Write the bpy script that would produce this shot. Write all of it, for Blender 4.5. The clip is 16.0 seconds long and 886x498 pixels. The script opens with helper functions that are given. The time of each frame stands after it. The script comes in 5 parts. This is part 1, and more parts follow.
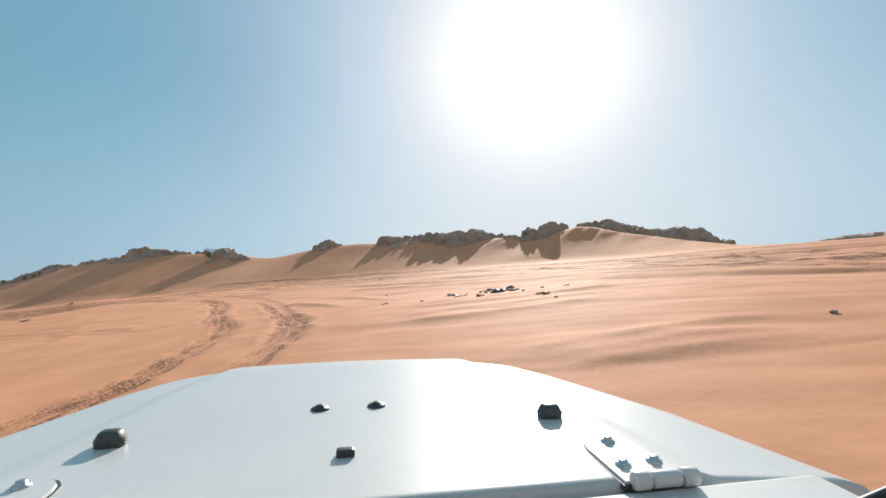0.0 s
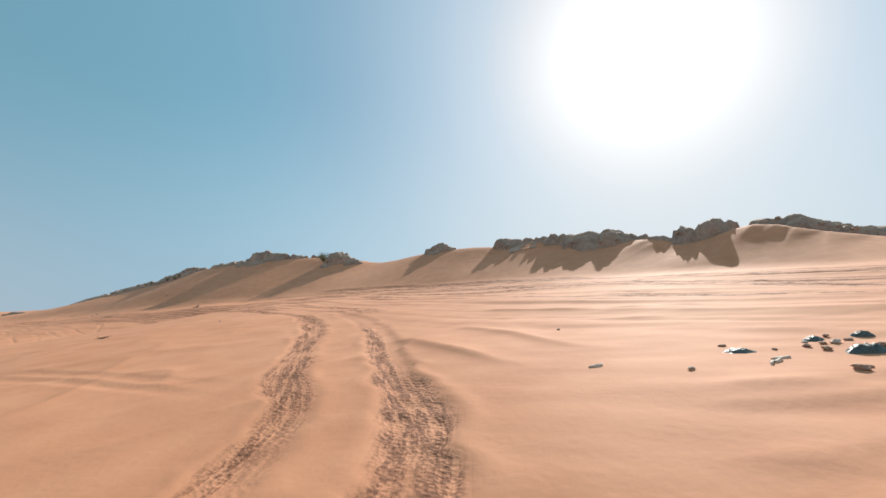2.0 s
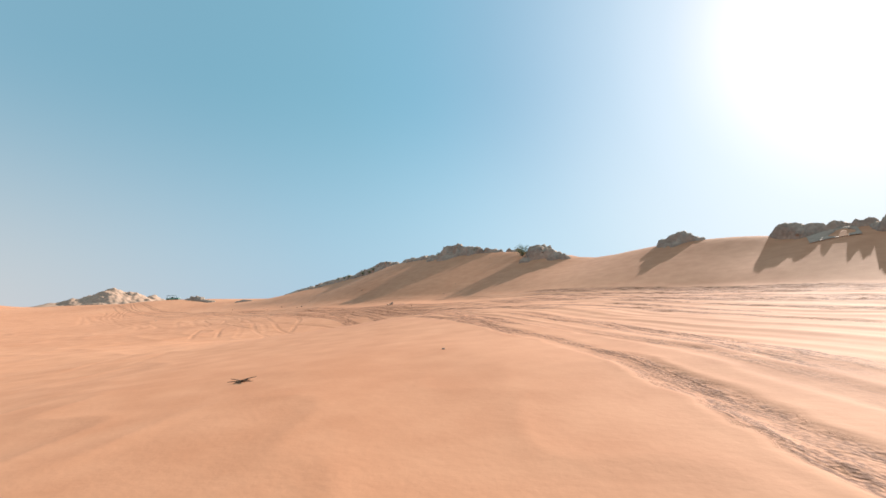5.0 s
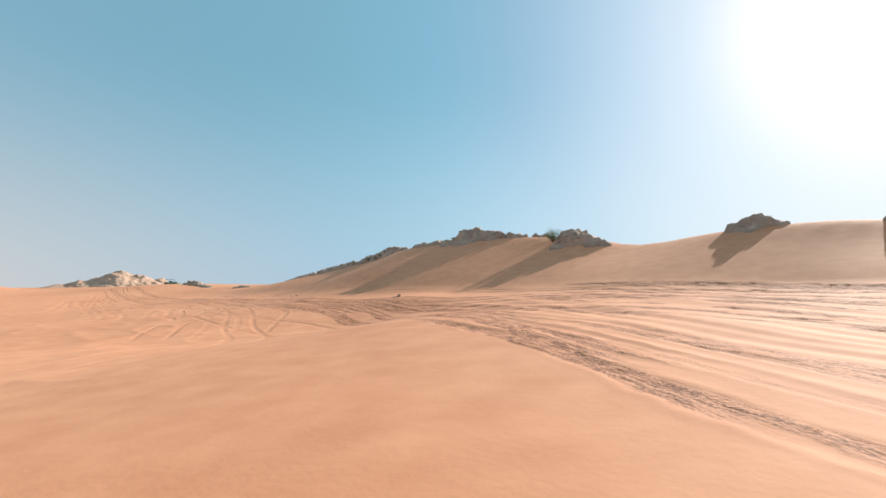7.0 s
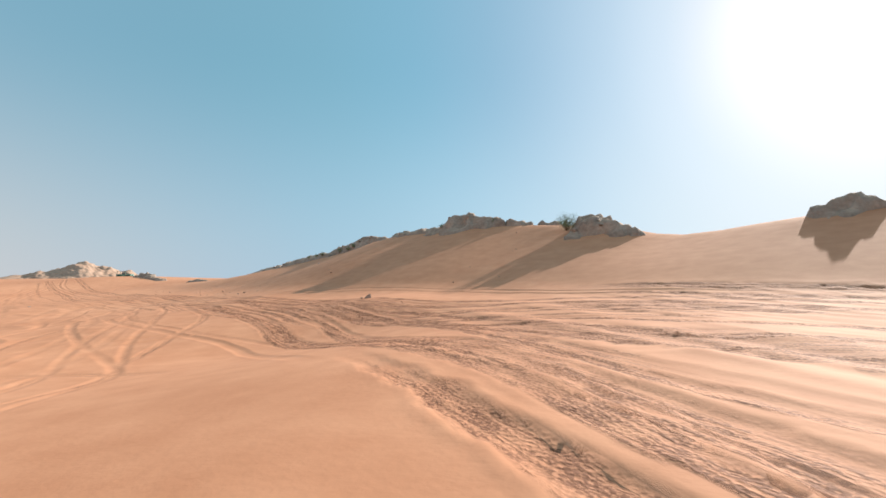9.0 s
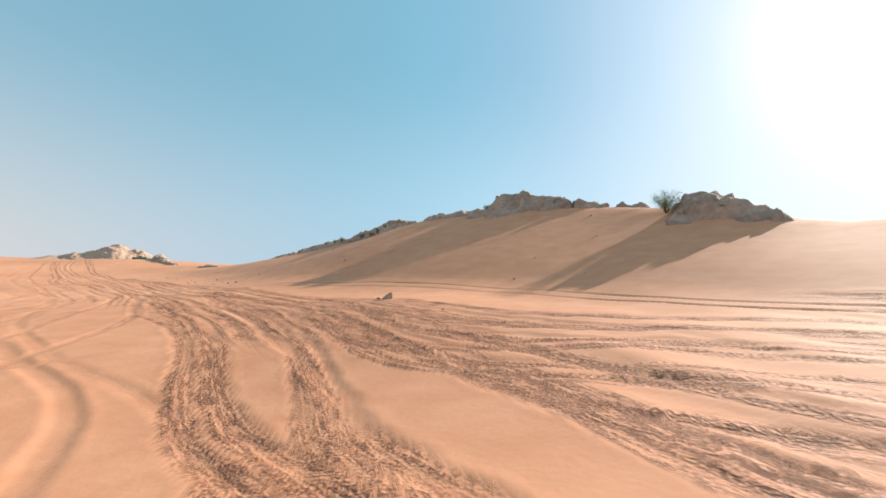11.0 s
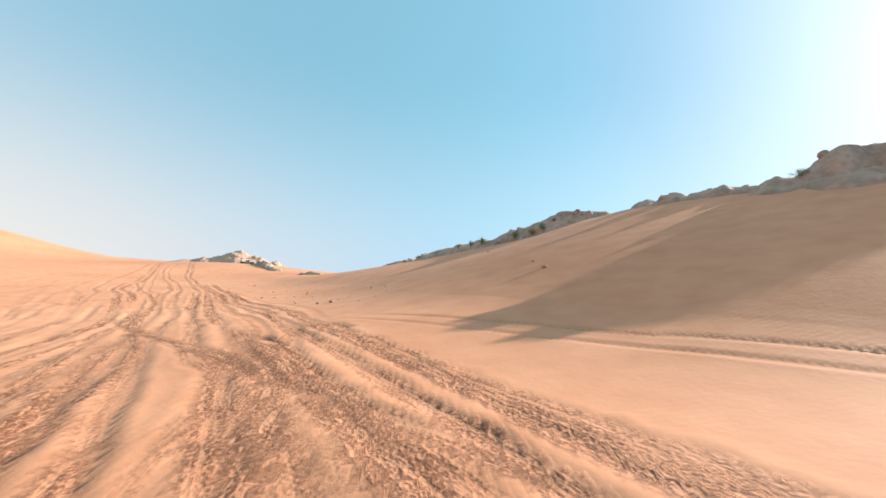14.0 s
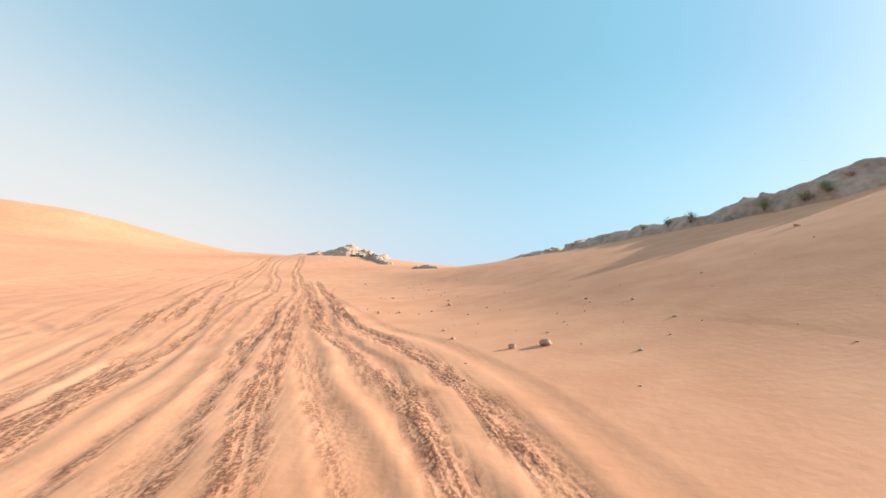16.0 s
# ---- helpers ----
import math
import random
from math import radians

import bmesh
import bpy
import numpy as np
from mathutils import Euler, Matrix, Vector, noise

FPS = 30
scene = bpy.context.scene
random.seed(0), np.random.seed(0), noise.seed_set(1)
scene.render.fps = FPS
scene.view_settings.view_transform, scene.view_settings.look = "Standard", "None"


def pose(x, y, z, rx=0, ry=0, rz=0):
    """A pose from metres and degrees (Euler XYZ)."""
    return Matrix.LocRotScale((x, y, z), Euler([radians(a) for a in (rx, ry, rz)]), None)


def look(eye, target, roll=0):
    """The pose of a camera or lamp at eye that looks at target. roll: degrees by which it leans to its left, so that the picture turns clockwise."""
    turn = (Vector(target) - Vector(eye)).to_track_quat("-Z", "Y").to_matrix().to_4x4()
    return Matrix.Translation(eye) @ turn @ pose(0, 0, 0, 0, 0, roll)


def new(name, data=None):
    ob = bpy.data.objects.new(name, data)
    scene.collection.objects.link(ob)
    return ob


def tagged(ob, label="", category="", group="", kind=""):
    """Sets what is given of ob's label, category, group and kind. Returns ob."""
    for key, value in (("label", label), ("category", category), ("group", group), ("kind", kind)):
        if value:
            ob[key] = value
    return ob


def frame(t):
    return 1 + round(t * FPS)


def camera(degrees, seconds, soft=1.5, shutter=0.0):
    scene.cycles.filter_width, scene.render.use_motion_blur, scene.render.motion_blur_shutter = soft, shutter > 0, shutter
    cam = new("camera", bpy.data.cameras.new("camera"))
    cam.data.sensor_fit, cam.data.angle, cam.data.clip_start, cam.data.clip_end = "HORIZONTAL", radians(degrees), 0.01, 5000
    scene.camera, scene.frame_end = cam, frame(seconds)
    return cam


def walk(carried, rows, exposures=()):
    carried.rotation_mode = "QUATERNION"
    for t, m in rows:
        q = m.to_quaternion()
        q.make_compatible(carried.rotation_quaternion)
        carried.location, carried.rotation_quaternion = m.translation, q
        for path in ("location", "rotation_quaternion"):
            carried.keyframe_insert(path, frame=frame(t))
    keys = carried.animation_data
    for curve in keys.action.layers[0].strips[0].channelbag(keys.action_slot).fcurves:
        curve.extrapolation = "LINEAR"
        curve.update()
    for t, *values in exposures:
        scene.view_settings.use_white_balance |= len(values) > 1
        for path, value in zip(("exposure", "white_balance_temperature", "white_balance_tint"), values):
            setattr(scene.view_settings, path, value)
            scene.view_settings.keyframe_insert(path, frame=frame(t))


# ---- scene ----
from collections import defaultdict
from functools import lru_cache

# ------------------------------------------------------------------ camera
cam = camera(85.84, 16.0, soft=1.6)
# seconds, x, y, z, pitch up, turn to the left, roll
PATH = [
    (0, -0.000, -0.000, 0.000, 3.20, -0.03, -4.45),
    (0.5, -0.462, 1.438, 0.137, 3.48, 1.27, -4.27),
    (1, -0.905, 2.956, 0.266, 4.09, 4.89, -3.93),
    (1.5, -1.365, 4.452, 0.367, 4.85, 8.85, -3.81),
    (2, -1.970, 5.883, 0.468, 4.60, 12.73, -3.64),
    (2.5, -2.713, 7.336, 0.477, 4.76, 17.43, -3.45),
    (3, -3.507, 8.751, 0.530, 5.15, 23.54, -3.09),
    (3.5, -4.729, 10.092, 0.604, 5.58, 28.84, -2.56),
    (4, -6.207, 11.422, 0.710, 5.72, 33.26, -1.91),
    (4.5, -7.927, 12.791, 0.795, 5.63, 33.55, -1.76),
    (5, -9.494, 14.196, 0.857, 5.39, 33.40, -1.80),
    (7.5, -16.035, 22.464, 1.088, 3.87, 34.66, -0.48),
    (8, -17.686, 24.551, 1.076, 3.83, 33.87, -0.16),
    (8.5, -19.080, 26.538, 1.094, 3.67, 33.04, -0.07),
    (9, -20.526, 28.727, 1.090, 3.60, 32.56, 0.11),
    (11.5, -29.049, 38.092, 0.886, 2.90, 37.68, 2.91),
    (12, -31.437, 39.790, 0.594, 3.09, 39.84, 3.55),
    (12.5, -34.102, 41.584, 0.473, 3.62, 42.43, 4.15),
    (13, -36.838, 43.182, 0.506, 3.92, 43.58, 4.32),
    (13.5, -39.501, 44.669, 0.725, 3.92, 45.03, 4.24),
    (14, -42.031, 45.856, 0.909, 3.98, 47.89, 4.42),
    (14.5, -44.687, 46.910, 1.021, 3.66, 49.39, 4.41),
    (15, -47.226, 47.950, 1.026, 3.50, 51.91, 4.39),
    (15.5, -49.920, 48.940, 0.985, 2.97, 55.85, 4.80),
    (16, -52.632, 49.839, 0.914, 2.11, 59.97, 4.14),
]
EXPOSURES = [(0, 0.45), (3.5, 0.44), (5, 0.72), (9, 0.68), (12.5, 1.0), (16, 1.1)]
walk(cam, [(t, pose(x, y, z, 90 + pitch, 0, turn) @ pose(0, 0, 0, 0, 0, roll))
           for t, x, y, z, pitch, turn, roll in PATH], EXPOSURES)

# ------------------------------------------------------------------ light
SUN_AZ, SUN_EL = 12.3, 23.4          # degrees from +y towards +x, and above the horizon
world = bpy.data.worlds.new("desert_sky")
scene.world = world
world.use_nodes = True
wn = world.node_tree.nodes
sky = wn.new("ShaderNodeTexSky")
sky.sky_type, sky.sun_disc = "NISHITA", False
sky.sun_elevation, sky.sun_rotation = radians(SUN_EL), radians(SUN_AZ)
sky.air_density, sky.dust_density, sky.ozone_density = 1.0, 0.27, 1.0
wn["Background"].inputs["Strength"].default_value = 0.10
tint = wn.new("ShaderNodeMix")
tint.data_type, tint.blend_type = "RGBA", "MULTIPLY"
lit = wn.new("ShaderNodeVectorMath")
lit.operation = "DOT_PRODUCT"
lit.inputs[1].default_value = (math.sin(radians(SUN_AZ)) * math.cos(radians(SUN_EL)), math.cos(radians(SUN_AZ)) * math.cos(radians(SUN_EL)), math.sin(radians(SUN_EL)))
away = wn.new("ShaderNodeMapRange")
away.interpolation_type = "SMOOTHSTEP"
away.inputs["From Min"].default_value, away.inputs["From Max"].default_value = 0.55, 0.99
away.inputs["To Min"].default_value, away.inputs["To Max"].default_value = 1.0, 0.0
tint.inputs["Factor"].default_value = 1.0
cast = wn.new("ShaderNodeMix")
cast.data_type = "RGBA"
cast.inputs["A"].default_value, cast.inputs["B"].default_value = (0.98, 0.99, 0.96, 1), (0.71, 1.09, 0.98, 1)
world.node_tree.links.new(cast.outputs["Result"], tint.inputs["B"])
world.node_tree.links.new(sky.outputs[0], tint.inputs["A"])
# dust veil over the clear sky; its colour goes with the angle from the sun
def sun_ramp(stops):
    """Colours by the cosine of the angle from the sun."""
    ramp = wn.new("ShaderNodeValToRGB")
    ramp.color_ramp.interpolation = "B_SPLINE"
    while len(ramp.color_ramp.elements) < len(stops):
        ramp.color_ramp.elements.new(0.5)
    for mark, (dot, shade) in zip(ramp.color_ramp.elements, stops):
        mark.position, mark.color = dot * 0.5 + 0.5, (*(c / 10 for c in shade), 1)
    gain = wn.new("ShaderNodeVectorMath")
    gain.operation = "SCALE"
    gain.inputs["Scale"].default_value = 10.0
    world.node_tree.links.new(spot.outputs[0], ramp.inputs["Fac"])
    world.node_tree.links.new(ramp.outputs["Color"], gain.inputs[0])
    return gain.outputs[0]


spot = wn.new("ShaderNodeMath")
spot.operation = "MULTIPLY_ADD"
spot.inputs[1].default_value, spot.inputs[2].default_value = 0.5, 0.5
world.node_tree.links.new(lit.outputs["Value"], spot.inputs[0])
veil = wn.new("ShaderNodeMix")
veil.data_type = "RGBA"
veil.inputs["Factor"].default_value = 0.85
world.node_tree.links.new(tint.outputs["Result"], veil.inputs["A"])
world.node_tree.links.new(sun_ramp([(-0.8, (3.3, 3.7, 4.1)), (-0.14, (1.65, 2.85, 3.65)), (0.342, (1.27, 2.6, 3.4)), (0.588, (1.37, 2.8, 3.6)), (0.72, (1.4, 3.0, 4.0)), (0.809, (1.8, 3.15, 4.15)),
                                    (0.866, (2.3, 3.55, 4.55)), (0.92, (3.3, 4.4, 5.3)), (0.956, (4.6, 5.4, 6.1)), (0.97, (5.6, 5.9, 6.2)), (0.982, (6.9, 7.0, 7.1)), (0.993, (8.6, 8.5, 8.4)), (1.0, (12.0, 11.7, 11.3))]), veil.inputs["B"])
# hazy and paler opposite the sun: brightness added there to fill the shadows
back = wn.new("ShaderNodeMapRange")
back.interpolation_type = "SMOOTHSTEP"
back.inputs["From Min"].default_value, back.inputs["From Max"].default_value = -0.1, -0.8
back.inputs["To Min"].default_value, back.inputs["To Max"].default_value = 0.0, 0.6
pale = wn.new("ShaderNodeMix")
pale.data_type = "RGBA"
pale.inputs["B"].default_value = (4.75, 4.6, 4.65, 1)
world.node_tree.links.new(veil.outputs["Result"], pale.inputs["A"])
world.node_tree.links.new(back.outputs["Result"], pale.inputs["Factor"])
# pale dust haze low over the desert
way = wn.new("ShaderNodeTexCoord")
split = wn.new("ShaderNodeSeparateXYZ")
low = wn.new("ShaderNodeMapRange")
low.interpolation_type = "SMOOTHSTEP"
low.inputs["From Min"].default_value, low.inputs["From Max"].default_value = -0.05, 0.43
low.inputs["To Min"].default_value, low.inputs["To Max"].default_value = 0.92, 0.0
haze = wn.new("ShaderNodeMix")
haze.data_type = "RGBA"
# white round the sun, then blue, then warm away from it
world.node_tree.links.new(sun_ramp([(-0.75, (3.9, 3.9, 3.9)), (-0.22, (4.5, 4.15, 3.95)), (0.05, (3.7, 3.75, 3.95)), (0.42, (2.55, 3.6, 4.55)), (0.64, (2.75, 3.95, 4.95)),
                                    (0.84, (3.9, 5.0, 5.9)), (0.95, (5.6, 5.9, 6.2))]), haze.inputs["B"])
world.node_tree.links.new(way.outputs["Generated"], split.inputs[0])
world.node_tree.links.new(way.outputs["Generated"], lit.inputs[0])
world.node_tree.links.new(lit.outputs["Value"], away.inputs["Value"])
world.node_tree.links.new(away.outputs["Result"], cast.inputs["Factor"])
world.node_tree.links.new(split.outputs["Z"], low.inputs["Value"])
world.node_tree.links.new(low.outputs["Result"], haze.inputs["Factor"])
world.node_tree.links.new(pale.outputs["Result"], haze.inputs["A"])
world.node_tree.links.new(lit.outputs["Value"], back.inputs["Value"])
world.node_tree.links.new(haze.outputs["Result"], wn["Background"].inputs["Color"])

sun_data = bpy.data.lights.new("sun", "SUN")
sun_data.energy, sun_data.angle, sun_data.color = 4.5, radians(0.6), (1.0, 0.92, 0.83)
sun = new("sun", sun_data)
sun_dir = Vector((math.sin(radians(SUN_AZ)) * math.cos(radians(SUN_EL)),
                  math.cos(radians(SUN_AZ)) * math.cos(radians(SUN_EL)), math.sin(radians(SUN_EL))))
sun.matrix_world = look(sun_dir * 60, (0, 0, 0))


# ------------------------------------------------------------------ materials
def mat(name, base, rough=0.8, metal=0.0, spec=0.5):
    m = bpy.data.materials.new(name)
    m.use_nodes = True
    b = m.node_tree.nodes["Principled BSDF"]
    b.inputs["Base Color"].default_value = (*base, 1)
    b.inputs["Roughness"].default_value = rough
    b.inputs["Metallic"].default_value = metal
    b.inputs["Specular IOR Level"].default_value = spec
    return m


def noise_mix(m, dark, light, scales, bump=0.3, bump_scale=20.0, bump_dist=0.02, detail=6.0):
    """Colour from two scales of noise between dark and light, and a fine relief."""
    nt = m.node_tree
    n, l = nt.nodes, nt.links
    b = n["Principled BSDF"]
    co = n.new("ShaderNodeTexCoord")
    a = n.new("ShaderNodeTexNoise")
    a.inputs["Scale"].default_value, a.inputs["Detail"].default_value = scales[0], 4.0
    f = n.new("ShaderNodeTexNoise")
    f.inputs["Scale"].default_value, f.inputs["Detail"].default_value = scales[1], detail
    add = n.new("ShaderNodeMath")
    add.operation = "MULTIPLY_ADD"
    add.inputs[1].default_value, add.inputs[2].default_value = 0.55, -0.02
    half = n.new("ShaderNodeMath")
    half.operation = "MULTIPLY_ADD"
    half.inputs[1].default_value = 0.5
    ramp = n.new("ShaderNodeValToRGB")
    ramp.color_ramp.elements[0].position, ramp.color_ramp.elements[0].color = 0.36, (*dark, 1)
    ramp.color_ramp.elements[1].position, ramp.color_ramp.elements[1].color = 0.68, (*light, 1)
    bn = n.new("ShaderNodeTexNoise")
    bn.inputs["Scale"].default_value, bn.inputs["Detail"].default_value = bump_scale, 8.0
    bp = n.new("ShaderNodeBump")
    bp.inputs["Strength"].default_value, bp.inputs["Distance"].default_value = bump, bump_dist
    for t in (a, f, bn):
        l.new(co.outputs["Object"], t.inputs["Vector"])
    l.new(a.outputs["Fac"], add.inputs[0])
    l.new(f.outputs["Fac"], half.inputs[0])
    l.new(add.outputs[0], half.inputs[2])
    l.new(half.outputs[0], ramp.inputs["Fac"])
    l.new(ramp.outputs["Color"], b.inputs["Base Color"])
    l.new(bn.outputs["Fac"], bp.inputs["Height"])
    l.new(bp.outputs["Normal"], b.inputs["Normal"])
    return m


SAND_DARK, SAND_LIGHT = (0.592, 0.254, 0.13), (0.722, 0.343, 0.19)
sand = noise_mix(mat("desert_sand", SAND_LIGHT, 0.85, 0, 0.22), SAND_DARK, SAND_LIGHT, (0.07, 1.1), 0.16, 9.0, 0.03)


def add_churn_and_shade(m):
    """Where wheels have broken the crust the sand is coarser, clotted and a little darker; the shade of its relief is
    painted in too.
    """
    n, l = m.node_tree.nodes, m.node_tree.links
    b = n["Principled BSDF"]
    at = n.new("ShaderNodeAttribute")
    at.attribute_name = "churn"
    co = n.new("ShaderNodeTexCoord")
    lay = n.new("ShaderNodeMapping")
    lay.inputs["Rotation"].default_value = (0, 0, -math.atan2(0.6607, -0.7507))
    stretch = n.new("ShaderNodeMapping")
    stretch.inputs["Scale"].default_value = (0.7, 1.1, 1.0)
    clod = n.new("ShaderNodeTexVoronoi")
    clod.inputs["Scale"].default_value = 21.0
    crumb = n.new("ShaderNodeTexNoise")
    crumb.inputs["Scale"].default_value, crumb.inputs["Detail"].default_value = 24.0, 8.0
    l.new(co.outputs["Object"], lay.inputs["Vector"])
    l.new(lay.outputs["Vector"], stretch.inputs["Vector"])
    both = n.new("ShaderNodeMath")
    both.operation = "ADD"
    by = n.new("ShaderNodeMath")
    by.operation = "MULTIPLY"
    bp = n.new("ShaderNodeBump")
    bp.inputs["Strength"].default_value, bp.inputs["Distance"].default_value = 0.6, 0.018
    for t in (clod, crumb):
        l.new(stretch.outputs["Vector"], t.inputs["Vector"])
    l.new(clod.outputs["Distance"], both.inputs[0])
    l.new(crumb.outputs["Fac"], both.inputs[1])
    l.new(at.outputs["Fac"], by.inputs[1])
    # chevron prints of the tyres, in stretches
    lane = n.new("ShaderNodeAttribute")
    lane.attribute_name = "lane"
    apart = n.new("ShaderNodeSeparateXYZ")
    wide = n.new("ShaderNodeMath")
    wide.operation = "ABSOLUTE"
    bend = n.new("ShaderNodeMath")
    bend.operation = "MULTIPLY_ADD"
    bend.inputs[1].default_value = 1.3
    turns = n.new("ShaderNodeMath")
    turns.operation = "MULTIPLY"
    turns.inputs[1].default_value = 2 * math.pi / 0.13
    print_ = n.new("ShaderNodeMath")
    print_.operation = "SINE"
    stretch_of = n.new("ShaderNodeTexNoise")
    stretch_of.inputs["Scale"].default_value, stretch_of.inputs["Detail"].default_value = 0.9, 2.0
    kept = n.new("ShaderNodeMapRange")
    kept.inputs["From Min"].default_value, kept.inputs["From Max"].default_value = 0.45, 0.62
    kept.inputs["To Max"].default_value = 0.22
    marked = n.new("ShaderNodeMath")
    marked.operation = "MULTIPLY"
    joined = n.new("ShaderNodeMath")
    joined.operation = "MULTIPLY_ADD"
    drawn = n.new("ShaderNodeMapping")
    drawn.inputs["Scale"].default_value = (1.3, 13.0, 1.0)
    streak = n.new("ShaderNodeTexNoise")
    streak.inputs["Scale"].default_value, streak.inputs["Detail"].default_value = 1.0, 5.0
    ribs = n.new("ShaderNodeMath")
    ribs.operation = "MULTIPLY_ADD"
    ribs.inputs[1].default_value = 1.5
    l.new(lane.outputs["Vector"], drawn.inputs["Vector"])
    l.new(drawn.outputs["Vector"], streak.inputs["Vector"])
    l.new(streak.outputs["Fac"], ribs.inputs[0])
    l.new(both.outputs[0], ribs.inputs[2])
    l.new(ribs.outputs[0], by.inputs[0])
    # streaks along the lane, painted dark like the shaded sides of the ribs
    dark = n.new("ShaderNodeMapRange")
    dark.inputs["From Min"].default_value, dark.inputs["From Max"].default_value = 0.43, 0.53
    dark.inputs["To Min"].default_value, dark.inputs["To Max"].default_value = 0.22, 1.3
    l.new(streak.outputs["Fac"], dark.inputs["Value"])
    for p, q in ((lane.outputs["Vector"], apart.inputs[0]), (apart.outputs["Y"], wide.inputs[0]), (wide.outputs[0], bend.inputs[0]), (apart.outputs["X"], bend.inputs[2]),
                 (bend.outputs[0], turns.inputs[0]), (turns.outputs[0], print_.inputs[0]), (co.outputs["Object"], stretch_of.inputs["Vector"]),
                 (stretch_of.outputs["Fac"], kept.inputs["Value"]), (print_.outputs[0], marked.inputs[0]), (kept.outputs["Result"], marked.inputs[1]),
                 (marked.outputs[0], joined.inputs[0]), (at.outputs["Fac"], joined.inputs[1]), (by.outputs[0], joined.inputs[2]), (joined.outputs[0], bp.inputs["Height"])):
        l.new(p, q)
    old_normal, old_colour = b.inputs["Normal"].links[0].from_socket, b.inputs["Base Color"].links[0].from_socket
    l.new(old_normal, bp.inputs["Normal"])
    l.new(bp.outputs["Normal"], b.inputs["Normal"])
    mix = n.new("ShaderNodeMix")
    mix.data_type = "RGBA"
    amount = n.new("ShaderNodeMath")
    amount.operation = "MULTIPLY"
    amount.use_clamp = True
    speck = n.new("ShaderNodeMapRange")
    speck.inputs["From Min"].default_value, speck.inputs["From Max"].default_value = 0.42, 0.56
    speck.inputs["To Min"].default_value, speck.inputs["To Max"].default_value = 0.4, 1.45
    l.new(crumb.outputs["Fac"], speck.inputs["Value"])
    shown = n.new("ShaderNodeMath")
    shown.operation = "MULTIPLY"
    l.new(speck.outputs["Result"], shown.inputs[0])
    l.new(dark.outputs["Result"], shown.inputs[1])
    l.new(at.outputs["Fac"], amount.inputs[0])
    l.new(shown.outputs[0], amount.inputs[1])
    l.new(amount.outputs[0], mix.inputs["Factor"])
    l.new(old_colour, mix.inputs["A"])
    # deep brown: coarse grains plus the low-sun shade of the ruts, as colour
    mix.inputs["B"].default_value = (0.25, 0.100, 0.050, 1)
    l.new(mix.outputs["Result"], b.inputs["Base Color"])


def add_ripples(m):
    """Fine wind ripples in patches."""
    n, l = m.node_tree.nodes, m.node_tree.links
    b = n["Principled BSDF"]
    co = n.new("ShaderNodeTexCoord")
    turn = n.new("ShaderNodeMapping")
    turn.inputs["Rotation"].default_value = (0, 0, radians(28))
    wave = n.new("ShaderNodeTexWave")
    wave.inputs["Scale"].default_value, wave.inputs["Distortion"].default_value = 2.3, 5.0
    wave.inputs["Detail"].default_value, wave.inputs["Detail Scale"].default_value = 2.0, 0.5
    spread = n.new("ShaderNodeTexNoise")
    spread.inputs["Scale"].default_value, spread.inputs["Detail"].default_value = 0.22, 3.0
    patch = n.new("ShaderNodeMapRange")
    patch.inputs["From Min"].default_value, patch.inputs["From Max"].default_value = 0.54, 0.76
    at = n.new("ShaderNodeAttribute")
    at.attribute_name = "churn"
    calm = n.new("ShaderNodeMath")
    calm.operation = "SUBTRACT"
    calm.use_clamp = True
    high = n.new("ShaderNodeMath")
    high.operation = "MULTIPLY"
    bp = n.new("ShaderNodeBump")
    bp.inputs["Strength"].default_value, bp.inputs["Distance"].default_value = 0.3, 0.007
    l.new(co.outputs["Object"], turn.inputs["Vector"])
    l.new(turn.outputs["Vector"], wave.inputs["Vector"])
    l.new(co.outputs["Object"], spread.inputs["Vector"])
    l.new(spread.outputs["Fac"], patch.inputs["Value"])
    l.new(patch.outputs["Result"], calm.inputs[0])
    l.new(at.outputs["Fac"], calm.inputs[1])
    l.new(wave.outputs["Fac"], high.inputs[0])
    l.new(calm.outputs[0], high.inputs[1])
    l.new(high.outputs[0], bp.inputs["Height"])
    l.new(b.inputs["Normal"].links[0].from_socket, bp.inputs["Normal"])
    l.new(bp.outputs["Normal"], b.inputs["Normal"])


add_churn_and_shade(sand)
add_ripples(sand)
rock_dark = noise_mix(mat("weathered_rock", (0.2, 0.15, 0.12), 0.9, 0, 0.25), (0.25, 0.18, 0.14), (0.47, 0.36, 0.285), (0.7, 4.0), 0.8, 3.0, 0.12)
rock_pale = noise_mix(mat("pale_limestone", (0.5, 0.42, 0.33), 0.9, 0, 0.25), (0.34, 0.235, 0.17), (0.52, 0.385, 0.295), (0.05, 0.30), 0.35, 0.5, 0.6)


